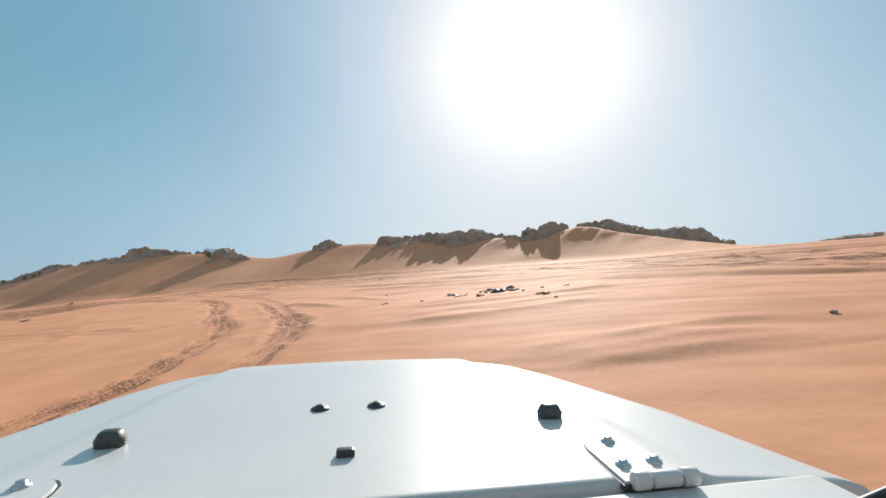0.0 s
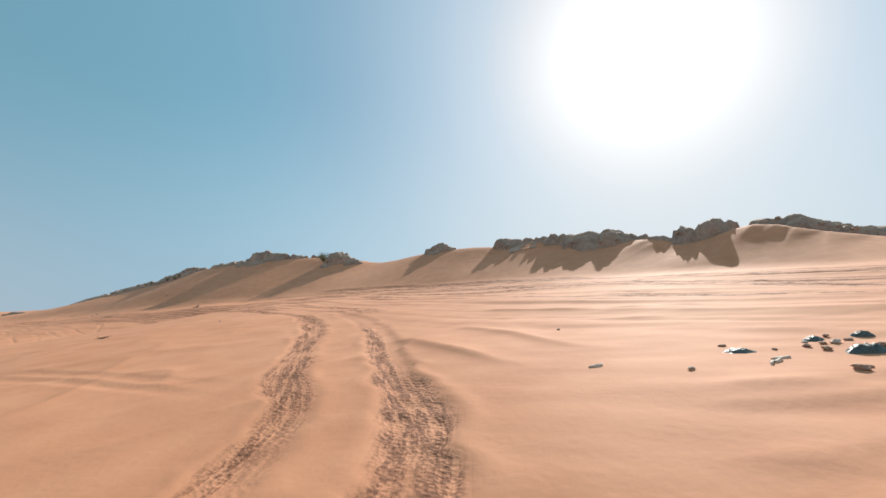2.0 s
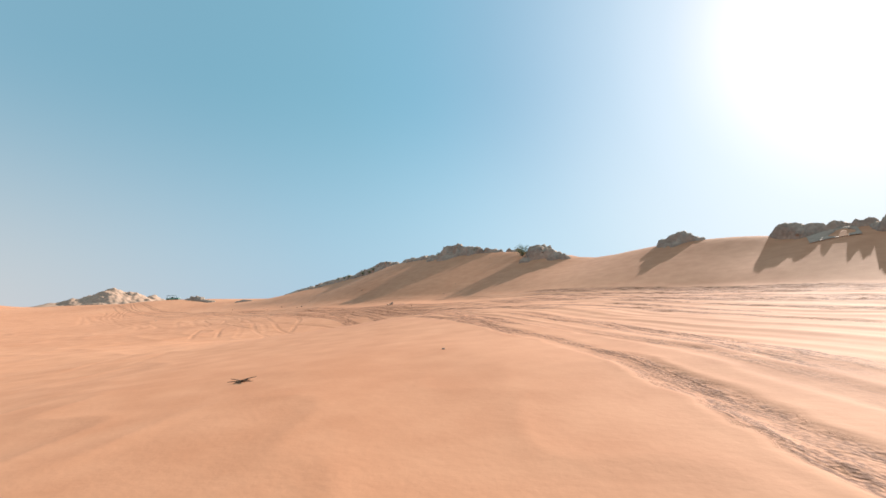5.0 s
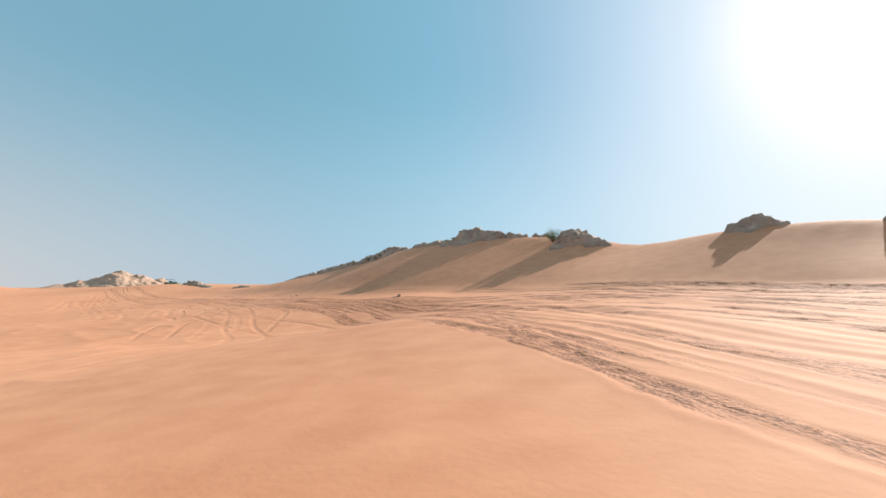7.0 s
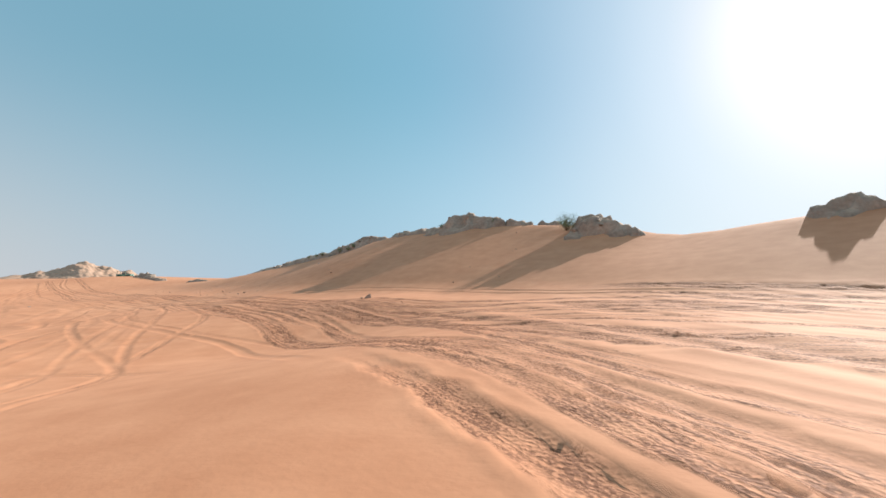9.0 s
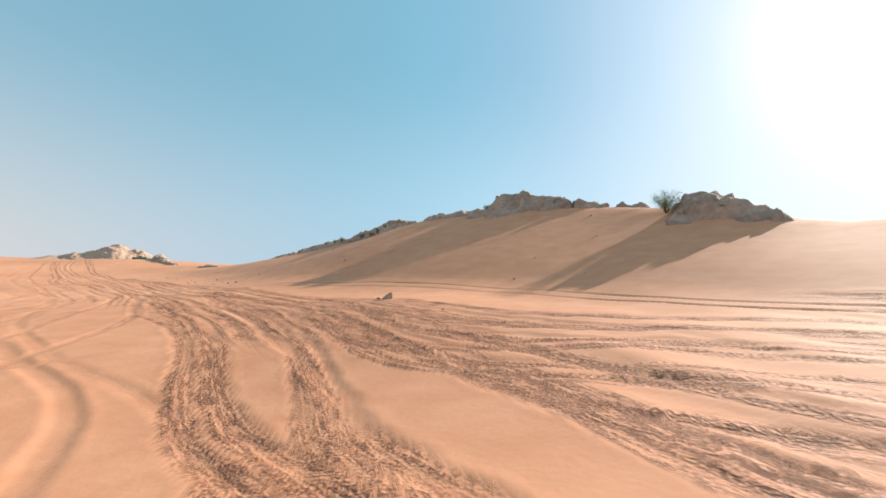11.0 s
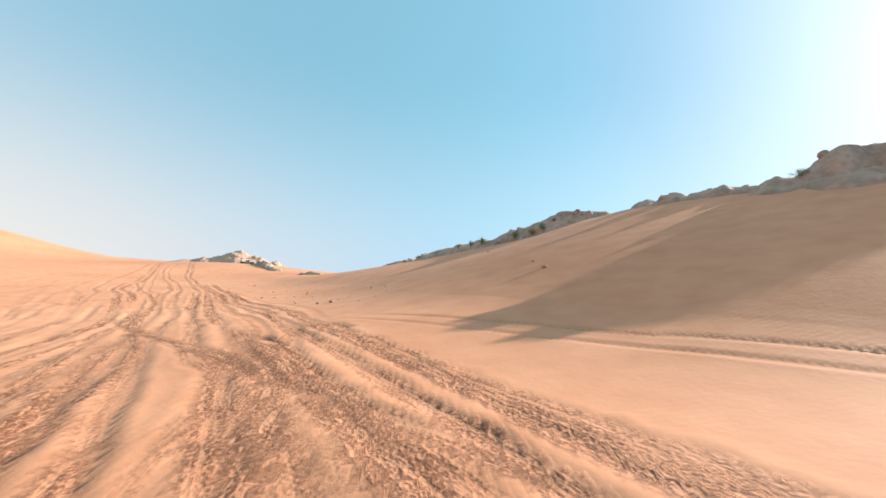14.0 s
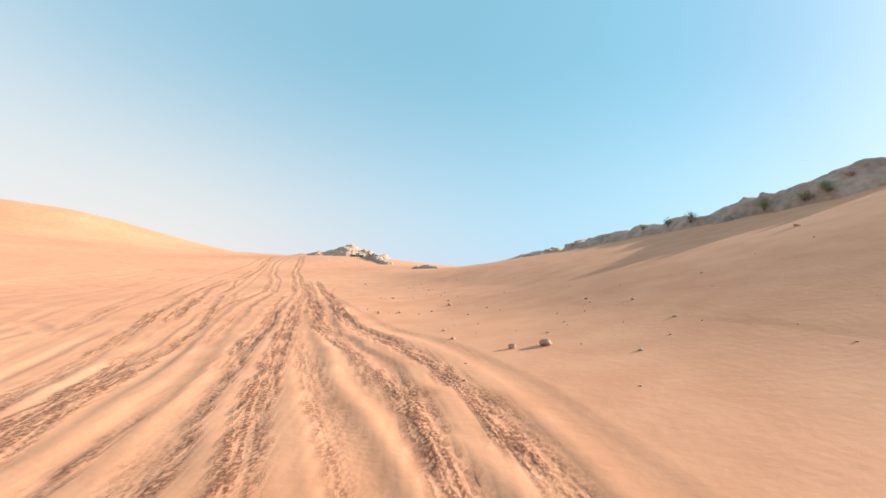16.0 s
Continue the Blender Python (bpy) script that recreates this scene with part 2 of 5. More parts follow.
def add_dust(m, colour, amount):
    """Sand that has settled on the level faces of a rock."""
    n, l = m.node_tree.nodes, m.node_tree.links
    b = n["Principled BSDF"]
    geo = n.new("ShaderNodeNewGeometry")
    up = n.new("ShaderNodeSeparateXYZ")
    flat = n.new("ShaderNodeMapRange")
    flat.interpolation_type = "SMOOTHSTEP"
    flat.inputs["From Min"].default_value, flat.inputs["From Max"].default_value = 0.62, 0.95
    flat.inputs["To Min"].default_value, flat.inputs["To Max"].default_value = 0.0, amount
    mix = n.new("ShaderNodeMix")
    mix.data_type = "RGBA"
    mix.inputs["B"].default_value = (*colour, 1)
    l.new(geo.outputs["Normal"], up.inputs[0])
    l.new(up.outputs["Z"], flat.inputs["Value"])
    l.new(flat.outputs["Result"], mix.inputs["Factor"])
    l.new(b.inputs["Base Color"].links[0].from_socket, mix.inputs["A"])
    l.new(mix.outputs["Result"], b.inputs["Base Color"])


add_dust(rock_dark, (0.62, 0.41, 0.28), 0.45)
add_dust(rock_pale, (0.58, 0.345, 0.23), 0.6)
stone = noise_mix(mat("stone", (0.33, 0.22, 0.16), 0.9, 0, 0.25), (0.31, 0.20, 0.145), (0.52, 0.35, 0.26), (3.0, 14.0), 0.6, 18.0, 0.02)
chalk = noise_mix(mat("bleached_fragments", (0.7, 0.64, 0.56), 0.8, 0, 0.3), (0.5, 0.42, 0.34), (0.78, 0.72, 0.64), (6.0, 30.0), 0.5, 40.0, 0.01)
wood_dry = noise_mix(mat("dry_wood", (0.2, 0.14, 0.1), 0.9, 0, 0.2), (0.10, 0.07, 0.05), (0.27, 0.2, 0.14), (8.0, 40.0), 0.5, 60.0, 0.005)
leaf = noise_mix(mat("desert_shrub_leaf", (0.10, 0.12, 0.05), 0.7, 0, 0.3), (0.17, 0.20, 0.10), (0.32, 0.34, 0.19), (3.0, 20.0), 0.2, 30.0, 0.01)
paint = noise_mix(mat("white_car_paint", (0.72, 0.73, 0.74), 0.36, 0, 0.5), (0.60, 0.595, 0.58), (0.66, 0.655, 0.64), (1.5, 60.0), 0.02, 400.0, 0.001)
paint.node_tree.nodes["Principled BSDF"].inputs["Coat Weight"].default_value = 0.35
paint.node_tree.nodes["Principled BSDF"].inputs["Coat Roughness"].default_value = 0.16
teal_sheet = noise_mix(mat("weathered_plastic_sheet", (0.06, 0.10, 0.10), 0.45), (0.12, 0.165, 0.165), (0.21, 0.26, 0.25), (5.0, 40.0), 0.4, 30.0, 0.01)
rubber = noise_mix(mat("black_rubber", (0.02, 0.02, 0.021), 0.45), (0.04, 0.048, 0.05), (0.065, 0.074, 0.077), (10.0, 80.0), 0.15, 200.0, 0.002)
green_paint = noise_mix(mat("green_car_paint", (0.05, 0.16, 0.12), 0.4), (0.06, 0.22, 0.16), (0.10, 0.30, 0.22), (2.0, 40.0), 0.05, 100.0, 0.002)
plastic = noise_mix(mat("black_plastic", (0.025, 0.025, 0.027), 0.4), (0.03, 0.035, 0.037), (0.05, 0.056, 0.059), (10.0, 120.0), 0.1, 300.0, 0.001)
steel = mat("zinc_bolt_steel", (0.55, 0.56, 0.57), 0.35, 1.0)
alloy = mat("grey_alloy", (0.35, 0.35, 0.36), 0.4, 1.0)
lamp_glass = mat("headlamp_glass", (0.85, 0.87, 0.9), 0.08)
fabric = noise_mix(mat("black_seat_fabric", (0.03, 0.03, 0.03), 0.9), (0.02, 0.02, 0.02), (0.045, 0.045, 0.045), (6.0, 150.0), 0.3, 300.0, 0.002)
glass = mat("window_glass", (0.9, 0.95, 0.95), 0.02)
glass.node_tree.nodes["Principled BSDF"].inputs["Transmission Weight"].default_value = 1.0


# ------------------------------------------------------------------ land form
UX, UY = -0.7507, 0.6607             # the way the tracks run, seen from above


def to_uv(x, y):
    return UX * x + UY * y, UY * x - UX * y


def to_xy(u, v):
    return UX * u + UY * v, UY * u - UX * v


def hashed(i, j, seed):
    h = (i.astype(np.int64) * 374761393 + j.astype(np.int64) * 668265263 + seed * 974711) & 0xFFFFFFFF
    h = ((h ^ (h >> 13)) * 1274126177) & 0xFFFFFFFF
    return ((h ^ (h >> 16)) & 0xFFFFFF) / float(0xFFFFFF) * 2 - 1


def swell(x, y, seed=0):
    """Smooth value noise, -1 to 1, one cell a unit."""
    i, j = np.floor(x), np.floor(y)
    a, b = x - i, y - j
    a, b = a * a * a * (a * (a * 6 - 15) + 10), b * b * b * (b * (b * 6 - 15) + 10)
    p, q = hashed(i, j, seed), hashed(i + 1, j, seed)
    r, s = hashed(i, j + 1, seed), hashed(i + 1, j + 1, seed)
    return (p + (q - p) * a) * (1 - b) + (r + (s - r) * a) * b


def fractal(x, y, octaves=4, seed=0, gain=0.5):
    total, amp = 0.0, 1.0
    for k in range(octaves):
        c, s = math.cos(0.6 * k), math.sin(0.6 * k)
        f = 1.93 ** k
        total = total + amp * swell((c * x - s * y) * f + 17.3 * k, (s * x + c * y) * f - 9.1 * k, seed + k)
        amp *= gain
    return total


def ease(lo, hi, v):
    q = np.clip((v - lo) / (hi - lo), 0, 1)
    return q * q * (3 - 2 * q)


BASE = (-1.109, -0.029, 1.493, 0.682, 1.123, 0.814, 0.982, 1.466, 0.995, -0.120)

# low rises and hollows: x, y, radius, lift
SWELLS = [(-16, 19, 8, 0.30), (-21, 33, 7, 0.32), (-36, 35, 8, -0.47), (-34, 41, 5, -0.41), (-73, 48, 9, 0.33), (-50, 50, 6, 0.15), (0, 12, 7, 0.09), (0, 0, 7, -0.23), (-10, 23, 6, 0.06), (-66, 58, 8, 0.09), (-28, 37, 5, 0.08), (-43, 46, 5, -0.05)] + [(-38.5, 49.3, 3.2, 0.17), (-133.4, 75.5, 16.25, 1.48)]


def plain(x, y):
    """The broad lie of the land, without the dunes."""
    u, v = -0.75 * x + 0.66 * y, 0.66 * x + 0.75 * y
    a = (50 + 120 * np.tanh((u - 50) / 120)) / 50 - 1
    b = (5 + 65 * np.tanh((v - 5) / 65)) / 25
    k = BASE
    z = (k[0] + k[1] * a + k[2] * b + k[3] * a * a + k[4] * a * b + k[5] * b * b + k[6] * a ** 3
         + k[7] * a * a * b + k[8] * a * b * b + k[9] * b ** 3)
    z = -1.2 + 2.2 * np.tanh((z + 1.2) / 2.2)
    for x0, y0, r, lift in SWELLS:
        z = z + lift * np.exp(-((x - x0) ** 2 + (y - y0) ** 2) / r ** 2)
    return z


# crest of the long dune: x, y, height of the sand, width of the slope in front of it
CREST = [(75, 22, -1.96, 9), (34, 36.6, -0.37, 9), (24.5, 40.1, 0.73, 9), (16.7, 43.7, 2.66, 9), (13.2, 46.4, 3.76, 8),
         (9.7, 49.4, 2.92, 9), (6.6, 52.2, 3.7, 11.5), (2.8, 55.1, 3.6, 11.5), (-0.8, 57.6, 4.35, 12.8), (-3.6, 59.2, 4.85, 13.5), (-6.7, 61.2, 4.66, 13.5), (-11.1, 62.5, 5.01, 14), (-17, 64.6, 4.97, 16),
         (-24.3, 67.0, 4.34, 16.8), (-29.3, 67.8, 5.20, 15.0), (-36.3, 69.9, 6.00, 16.0), (-43.3, 69.7, 6.13, 17.2), (-54.3, 71.9, 5.99, 18),
         (-61, 72.9, 4.77, 15.6), (-69, 74.3, 3.84, 14.5), (-80, 76.8, 2.78, 14), (-96, 82.0, 1.29, 17), (-120, 90, 0.88, 17)]


def crest_line(per=3):
    """The crest smoothed through its points: x, y, height above the land, width of the front slope."""
    P = np.array(CREST, float)
    P = np.vstack([2 * P[0] - P[1], P, 2 * P[-1] - P[-2]])
    out = []
    for k in range(1, len(P) - 2):
        for q in np.arange(per) / per:
            m0, m1 = (P[k + 1] - P[k - 1]) / 2, (P[k + 2] - P[k]) / 2
            out.append((2 * q ** 3 - 3 * q ** 2 + 1) * P[k] + (q ** 3 - 2 * q * q + q) * m0
                       + (3 * q * q - 2 * q ** 3) * P[k + 1] + (q ** 3 - q * q) * m1)
    return [(x, y, max(z - float(plain(x, y)), 0.0), w) for x, y, z, w in out + [P[-2]]]


RIDGE = crest_line()


def dune(x, y):
    """Height of the long dune above the land."""
    weight, total = 0.0, 0.0
    for (ax, ay, ah, aw), (bx, by, bh, bw) in zip(RIDGE[:-1], RIDGE[1:]):
        ex, ey = bx - ax, by - ay
        px, py = x - ax, y - ay
        q = np.clip((px * ex + py * ey) / (ex * ex + ey * ey), 0, 1)
        dx, dy = px - q * ex, py - q * ey
        d2 = dx * dx + dy * dy
        front = (ex * dy - ey * dx) > 0            # the side towards the tracks
        s = np.minimum(np.sqrt(d2) / np.where(front, aw + (bw - aw) * q, 16.0), 1.3)
        toe = np.clip(1.15 - s, 0, 0.3)
        face = np.where(s > 0.85, toe * toe / 0.6 + 0.024 * toe, 1 - np.sqrt(s * s + 0.012) + 0.1095 * (1 - s))
        s = np.minimum(s, 1)
        s2 = s * s
        prof = np.where(front, face * (1 - 0.38 * s * (1 - s)), np.exp(-2.2 * s2) * (1 - s2 * s2))
        k = 1 / (d2 + 0.25)
        k = k * k * k
        k = k * k
        total = total + k * (ah + (bh - ah) * q) * prof
        weight = weight + k
    return total / weight


# crests of single wind ridges, each with its height
WIND_CRESTS = ((0.055, ((0.6, 5.8), (1.58, 6.05), (2.35, 6.06), (2.96, 6.22), (4.6, 6.3))),
               (0.045, ((0.9, 5.55), (2.06, 5.6), (2.75, 5.7), (4.4, 5.75))),
               (0.05, ((1.1, 5.2), (2.16, 5.22), (2.9, 5.26), (4.4, 5.3))),
               (0.045, ((-0.9, 10.75), (0.31, 10.9), (1.53, 11.2), (2.5, 11.21), (4.2, 11.4))),
               (0.055, ((-1.1, 10.3), (-0.17, 10.3), (0.7, 10.5), (1.63, 10.5), (2.61, 10.62), (4.4, 10.8))),
               (0.05, ((-1.2, 9.3), (-0.49, 9.3), (0.64, 9.6), (1.98, 9.68), (4.0, 9.8))),
               (0.05, ((-1.0, 8.5), (0.19, 8.54), (0.86, 8.67), (1.38, 8.79), (3.4, 9.0))),
               (0.06, ((-4.6, 17.4), (-3.88, 16.61), (-2.83, 15.42), (-2.24, 14.3), (-1.7, 13.5), (-0.8, 12.9))),
               (0.075, ((-5.2, 15.5), (-4.52, 14.76), (-3.9, 14.06), (-3.41, 13.46), (-2.81, 12.72), (-2.0, 12.0))),
               (0.05, ((-3.8, 19.2), (-2.91, 18.3), (-1.78, 17.2), (-0.81, 16.9), (1.0, 16.6))),
               (0.045, ((-4.4, 21.0), (-3.42, 20.45), (-2.14, 19.51), (-0.18, 18.76), (2.5, 18.2))))


def wind_crests(x, y):
    """Sharp low ridges, steep on the side away from the sun."""
    z = np.zeros_like(x)
    for high, line in WIND_CRESTS:
        px, py = (np.array(q) for q in zip(*line))
        off = (y - np.interp(x, px, py)) / np.hypot(1, np.gradient(py, px).mean())
        fade = ease(px[0], px[0] + 0.7, x) * (1 - ease(px[-1] - 1.2, px[-1], x)) * (0.8 + 0.35 * swell(x / 0.9, y * 0 + py[0], 83))
        z = z + high * fade * np.exp(-np.abs(off / np.where(off < 0, 0.16, 0.42)) ** 1.15)
    return z


def bare(x, y):
    """Sand surface without wheel tracks."""
    x, y = np.asarray(x, float), np.asarray(y, float)
    z = plain(x, y)
    hill = dune(x, y)
    z = z + hill
    # the great dune across the valley
    z = z + 10.1 * np.exp(-0.5 * (((x + 212.6) / 20.2) ** 2 + ((y - 18) / 40.3) ** 2)) * (1 + 0.12 * swell(x / 23, y / 17, 5))
    z = z - 4.65 * ease(150, 210, -x) * np.exp(-((y - 60) / 40) ** 2)
    u, v = to_uv(x, y)
    near = 1 - ease(60, 160, np.hypot(u - 45, v - 8))
    calm = near * (1 - 0.8 * ease(0.05, 1.2, hill))
    z = z + calm * (0.06 * fractal(x / 9, y / 9, 3, 3) + 0.018 * swell(x / 2.1, y / 2.6, 8))
    # wind-smoothed old tracks that run along the valley
    lane = ease(8.5, 13, v - 0.04 * u) * (1 - ease(26, 34, v)) * near * (1 - ease(0.02, 0.5, hill)) * (1 - ease(44, 58, u))
    bend = v + 1.6 * swell(u / 26, v / 30, 21)
    z = z + lane * 0.06 * fractal(u / 13, bend / 0.8, 2, 31)
    # wind-drawn ridges beside the first stretch of the way
    drawn = near * ease(-7, -2, x - 0.12 * y) * (1 - ease(26, 34, x)) * ease(-4, 1, y) * (1 - ease(13, 26, y))
    warp = y + 0.12 * x + 0.8 * swell(x / 6, y / 5, 51)
    z = z + drawn * (0.012 * fractal(x / 3.4, warp / 0.75, 3, 53, 0.6) + 0.014 * swell(x / 6, warp / 2.1, 57))
    z = z + wind_crests(x, y)
    # small crossing ripple ridges on the side of the hollow
    weave = near * ease(-1, -5, x) * ease(1, 4, y) * (1 - ease(14, 24, y)) * (1 - ease(0.5, 2.5, hill))
    z = z + weave * 0.03 * (1 - np.abs(swell((x + 0.5 * y) / 1.5, (y - 0.6 * x) / 2.6, 58))) ** 3
    # soft winding ridges on the hollow side
    hollow = ease(3, -2, v) * ease(24, 34, u) * (1 - ease(75, 95, u)) * near
    z = z + hollow * 0.045 * (1 - np.abs(swell((u + 1.4 * v + 2 * swell(u / 7, v / 7, 41)) / 4.2, (v - 0.4 * u) / 2.2, 42))) ** 2
    return z


def ground_z(x, y):
    return float(bare(np.array([x]), np.array([y]))[0])


# ------------------------------------------------------------------ mesh helpers
def part(name, bm, material, parent=None, label="", smooth=True):
    me = bpy.data.meshes.new(name)
    bm.normal_update()
    bm.to_mesh(me)
    bm.free()
    me.materials.append(material)
    if smooth:
        me.shade_smooth()
    ob = new(name, me)
    if parent is not None:
        ob.parent = parent
    if label:
        tagged(ob, label)
    return ob


def mesh_from(name, verts, faces, material, smooth=True):
    me = bpy.data.meshes.new(name)
    me.vertices.add(len(verts))
    me.vertices.foreach_set("co", np.asarray(verts, np.float32).ravel())
    faces = np.asarray(faces, np.int32)
    me.loops.add(faces.size)
    me.loops.foreach_set("vertex_index", faces.ravel())
    me.polygons.add(len(faces))
    me.polygons.foreach_set("loop_start", np.arange(len(faces), dtype=np.int32) * faces.shape[1])
    me.update(calc_edges=True)
    me.materials.append(material)
    if smooth:
        me.shade_smooth()
    return me


def box(cx, cy, cz, sx, sy, sz, bevel=0.01, segs=2):
    bm = bmesh.new()
    bmesh.ops.create_cube(bm, size=1, matrix=Matrix.Translation((cx, cy, cz)) @ Matrix.Diagonal((sx, sy, sz, 1)))
    if bevel > 0:
        bmesh.ops.bevel(bm, geom=bm.edges[:], offset=bevel, segments=segs, profile=0.6, affect="EDGES")
    return bm


def tube(points, radii, sides=8):
    """A tapered limb through points."""
    bm = bmesh.new()
    rings = []
    pts = [Vector(p) for p in points]
    for i, p in enumerate(pts):
        way = (pts[min(i + 1, len(pts) - 1)] - pts[max(i - 1, 0)]).normalized()
        side = way.orthogonal().normalized()
        up = way.cross(side)
        rings.append([bm.verts.new(p + (side * math.cos(a) + up * math.sin(a)) * radii[i])
                      for a in (2 * math.pi * k / sides for k in range(sides))])
    for a, b in zip(rings[:-1], rings[1:]):
        for k in range(sides):
            bm.faces.new((a[k], a[(k + 1) % sides], b[(k + 1) % sides], b[k]))
    bm.faces.new(rings[0][::-1])
    bm.faces.new(rings[-1])
    return bm


def lathe(profile, sides=24, axis="z"):
    """A turned body from (radius, height) pairs."""
    bm = bmesh.new()
    rings = []
    for r, h in profile:
        ring = []
        for k in range(sides):
            a = 2 * math.pi * k / sides
            c = (r * math.cos(a), r * math.sin(a), h)
            ring.append(bm.verts.new(c if axis == "z" else (h, c[0], c[1])))
        rings.append(ring)
    for a, b in zip(rings[:-1], rings[1:]):
        for k in range(sides):
            bm.faces.new((a[k], a[(k + 1) % sides], b[(k + 1) % sides], b[k]))
    bm.faces.new(rings[0][::-1])
    bm.faces.new(rings[-1])
    return bm


def boulder(seed, size, rough=0.35, level=3, flat=0.75):
    """One weathered stone round the origin, size metres across."""
    bm = bmesh.new()
    bmesh.ops.create_icosphere(bm, subdivisions=level, radius=0.5)
    off = Vector((seed * 3.7, seed * 1.3, seed * 7.1))
    for v in bm.verts:
        d = v.co.normalized()
        n = noise.fractal(d * 1.3 + off, 1.0, 2.1, 4)
        cell = noise.voronoi(d * 1.6 + off)[0][0]
        r = 0.5 * (0.82 + rough * n + 0.45 * (cell - 0.35))
        c = d * r
        v.co = Vector((c.x, c.y * (0.75 + 0.3 * ((seed * 7) % 5) / 5), c.z * flat)) * size
    return bm


# ------------------------------------------------------------------ wheel tracks
def curve(points, step=0.25):
    """A smooth line through plan points."""
    p = [points[0], *points, points[-1]]
    out = []
    for i in range(1, len(p) - 2):
        p0, p1, p2, p3 = (np.array(q, float) for q in p[i - 1:i + 3])
        n = max(2, int(np.hypot(*(p2 - p1)) / step))
        for k in range(n):
            t = k / n
            out.append(0.5 * (2 * p1 + (p2 - p0) * t + (2 * p0 - 5 * p1 + 4 * p2 - p3) * t * t + (3 * p1 - p0 - 3 * p2 + p3) * t ** 3))
    out.append(np.array(points[-1], float))
    return np.array(out)


RUTS = []                            # line, depth, half width, churn


def rut(points, depth=0.09, half=0.2, churn=1.0, pair=0.0, wander=1.0):
    line = curve(points)
    step = np.gradient(line, axis=0)
    step /= np.hypot(step[:, 0], step[:, 1])[:, None] + 1e-9
    far = ease(38, 55, to_uv(line[:, 0], line[:, 1])[0])
    sway = wander * far * (0.42 * swell(np.arange(len(line)) / 52.0, np.full(len(line), 3.7 * len(RUTS)), 201)
                  + 0.05 * swell(np.arange(len(line)) / 14.0, np.full(len(line), 2.3 * len(RUTS)), 211))
    line = line + np.stack([-step[:, 1], step[:, 0]], -1) * sway[:, None]
    if pair:
        g = np.gradient(line, axis=0)
        g /= np.hypot(g[:, 0], g[:, 1])[:, None] + 1e-9
        side = np.stack([-g[:, 1], g[:, 0]], -1) * pair / 2
        RUTS.append((line + side, depth, half, churn))
        RUTS.append((line - side, depth, half, churn))
    else:
        RUTS.append((line, depth, half, churn))


# fresh pair that swings off towards the crossing
rut([(-4.6, 3.2), (-4.2, 5.5), (-4.3, 7.6), (-4.9, 10.5), (-6.1, 12.7), (-7.3, 15.2), (-9.0, 19.0), (-12.2, 23.4), (-17.4, 28.6), (-19.8, 30.7), (-22.3, 32.5), (-25.0, 34.4), (-28.5, 36.6)], 0.13, 0.36, 1.0)
rut([(-2.9, 3.4), (-2.6, 5.0), (-2.75, 6.7), (-3.15, 9.8), (-4.35, 12.7), (-5.1, 14.4), (-6.2, 17.0), (-8.1, 20.3), (-11.0, 24.3), (-14.1, 27.4), (-17.0, 30.3), (-19.6, 32.5), (-22.0, 34.7), (-25.2, 37.2)], 0.13, 0.36, 1.0)
rut([(-19, 14.6), (-12.7, 13.6), (-9.9, 13.0), (-5.9, 11.6)], 0.06, 0.2, 0.25, 0.5)
# tracks along the foot of the dune
rut([(12, 8), (11.5, 17), (10, 26), (5.8, 34.5), (-1, 42.5), (-8, 46.8), (-17, 49.4)], 0.09, 0.46, 1.2, 1.7)
rut([(10, 8), (8, 17), (4, 26), (-3, 36), (-9, 42.3), (-16, 46.3)], 0.09, 0.46, 1.2, 1.7)
rut([(36, 8), (19.2, 22.7), (13.7, 27.8), (0.7, 40.6), (-5.8, 45.2), (-14.1, 49.2), (-23.1, 51.0), (-27, 51.9)], 0.085, 0.42, 1.2, 1.7)
rut([(30, 10), (10, 28.5), (-6.9, 39.5), (-13.0, 44.2), (-19, 47.4), (-26, 48.0), (-33, 47.6), (-40, 48.4)], 0.085, 0.42, 1.2, 1.7)
rut([(24, 8), (6, 25), (-6.9, 35.5), (-13.0, 41.2), (-18.3, 45.0), (-22.5, 46.6), (-26.3, 46.3), (-30.9, 46.4), (-37, 47.6), (-45.6, 49.6), (-54.6, 51.4)], 0.0935, 0.40, 1.15, 1.7)
rut([(-19, 50.1), (-23, 50.8), (-28, 51.6), (-31.2, 52.6), (-33.5, 53.4), (-35.5, 53.8), (-40.2, 54.0), (-45.8, 53.6), (-50.1, 53.2), (-54, 52.8)], 0.11, 0.13, 0.45, 0.75)
# the heavily used lanes at the crossing
rut([(12, 12), (-5, 28), (-14, 37.0), (-18.9, 40.3), (-21.9, 41.0), (-25.8, 42.1), (-28.9, 42.9), (-33.3, 45.6), (-37.1, 46.9), (-45.6, 49.2), (-54.6, 50.6)], 0.088, 0.3, 1.15, 1.6)
rut([(-12, 34.6), (-19.3, 38.4), (-21.6, 38.6), (-24.1, 39.7), (-28, 41.9), (-32.4, 44.2), (-36.0, 45.2), (-42.3, 48.2), (-51.0, 50.4)], 0.088, 0.3, 1.15, 1.5)
rut([(-20, 44.2), (-27.9, 45.2), (-29.8, 45.1), (-32.4, 44.8), (-35.4, 45.4), (-38.4, 46.8), (-42.3, 48.7), (-47.4, 50.1), (-52.8, 51.2), (-58.6, 52.8), (-62.6, 53.3), (-65.8, 54.0), (-76, 56.6), (-90, 60)], 0.1, 0.24, 1.1, 0.7)
rut([(-20, 42.6), (-25, 43.2), (-28.4, 43.2), (-30.1, 43.1), (-33.4, 43.6), (-36.8, 45.2), (-41, 47.2)], 0.082, 0.27, 1.15, 0.72)
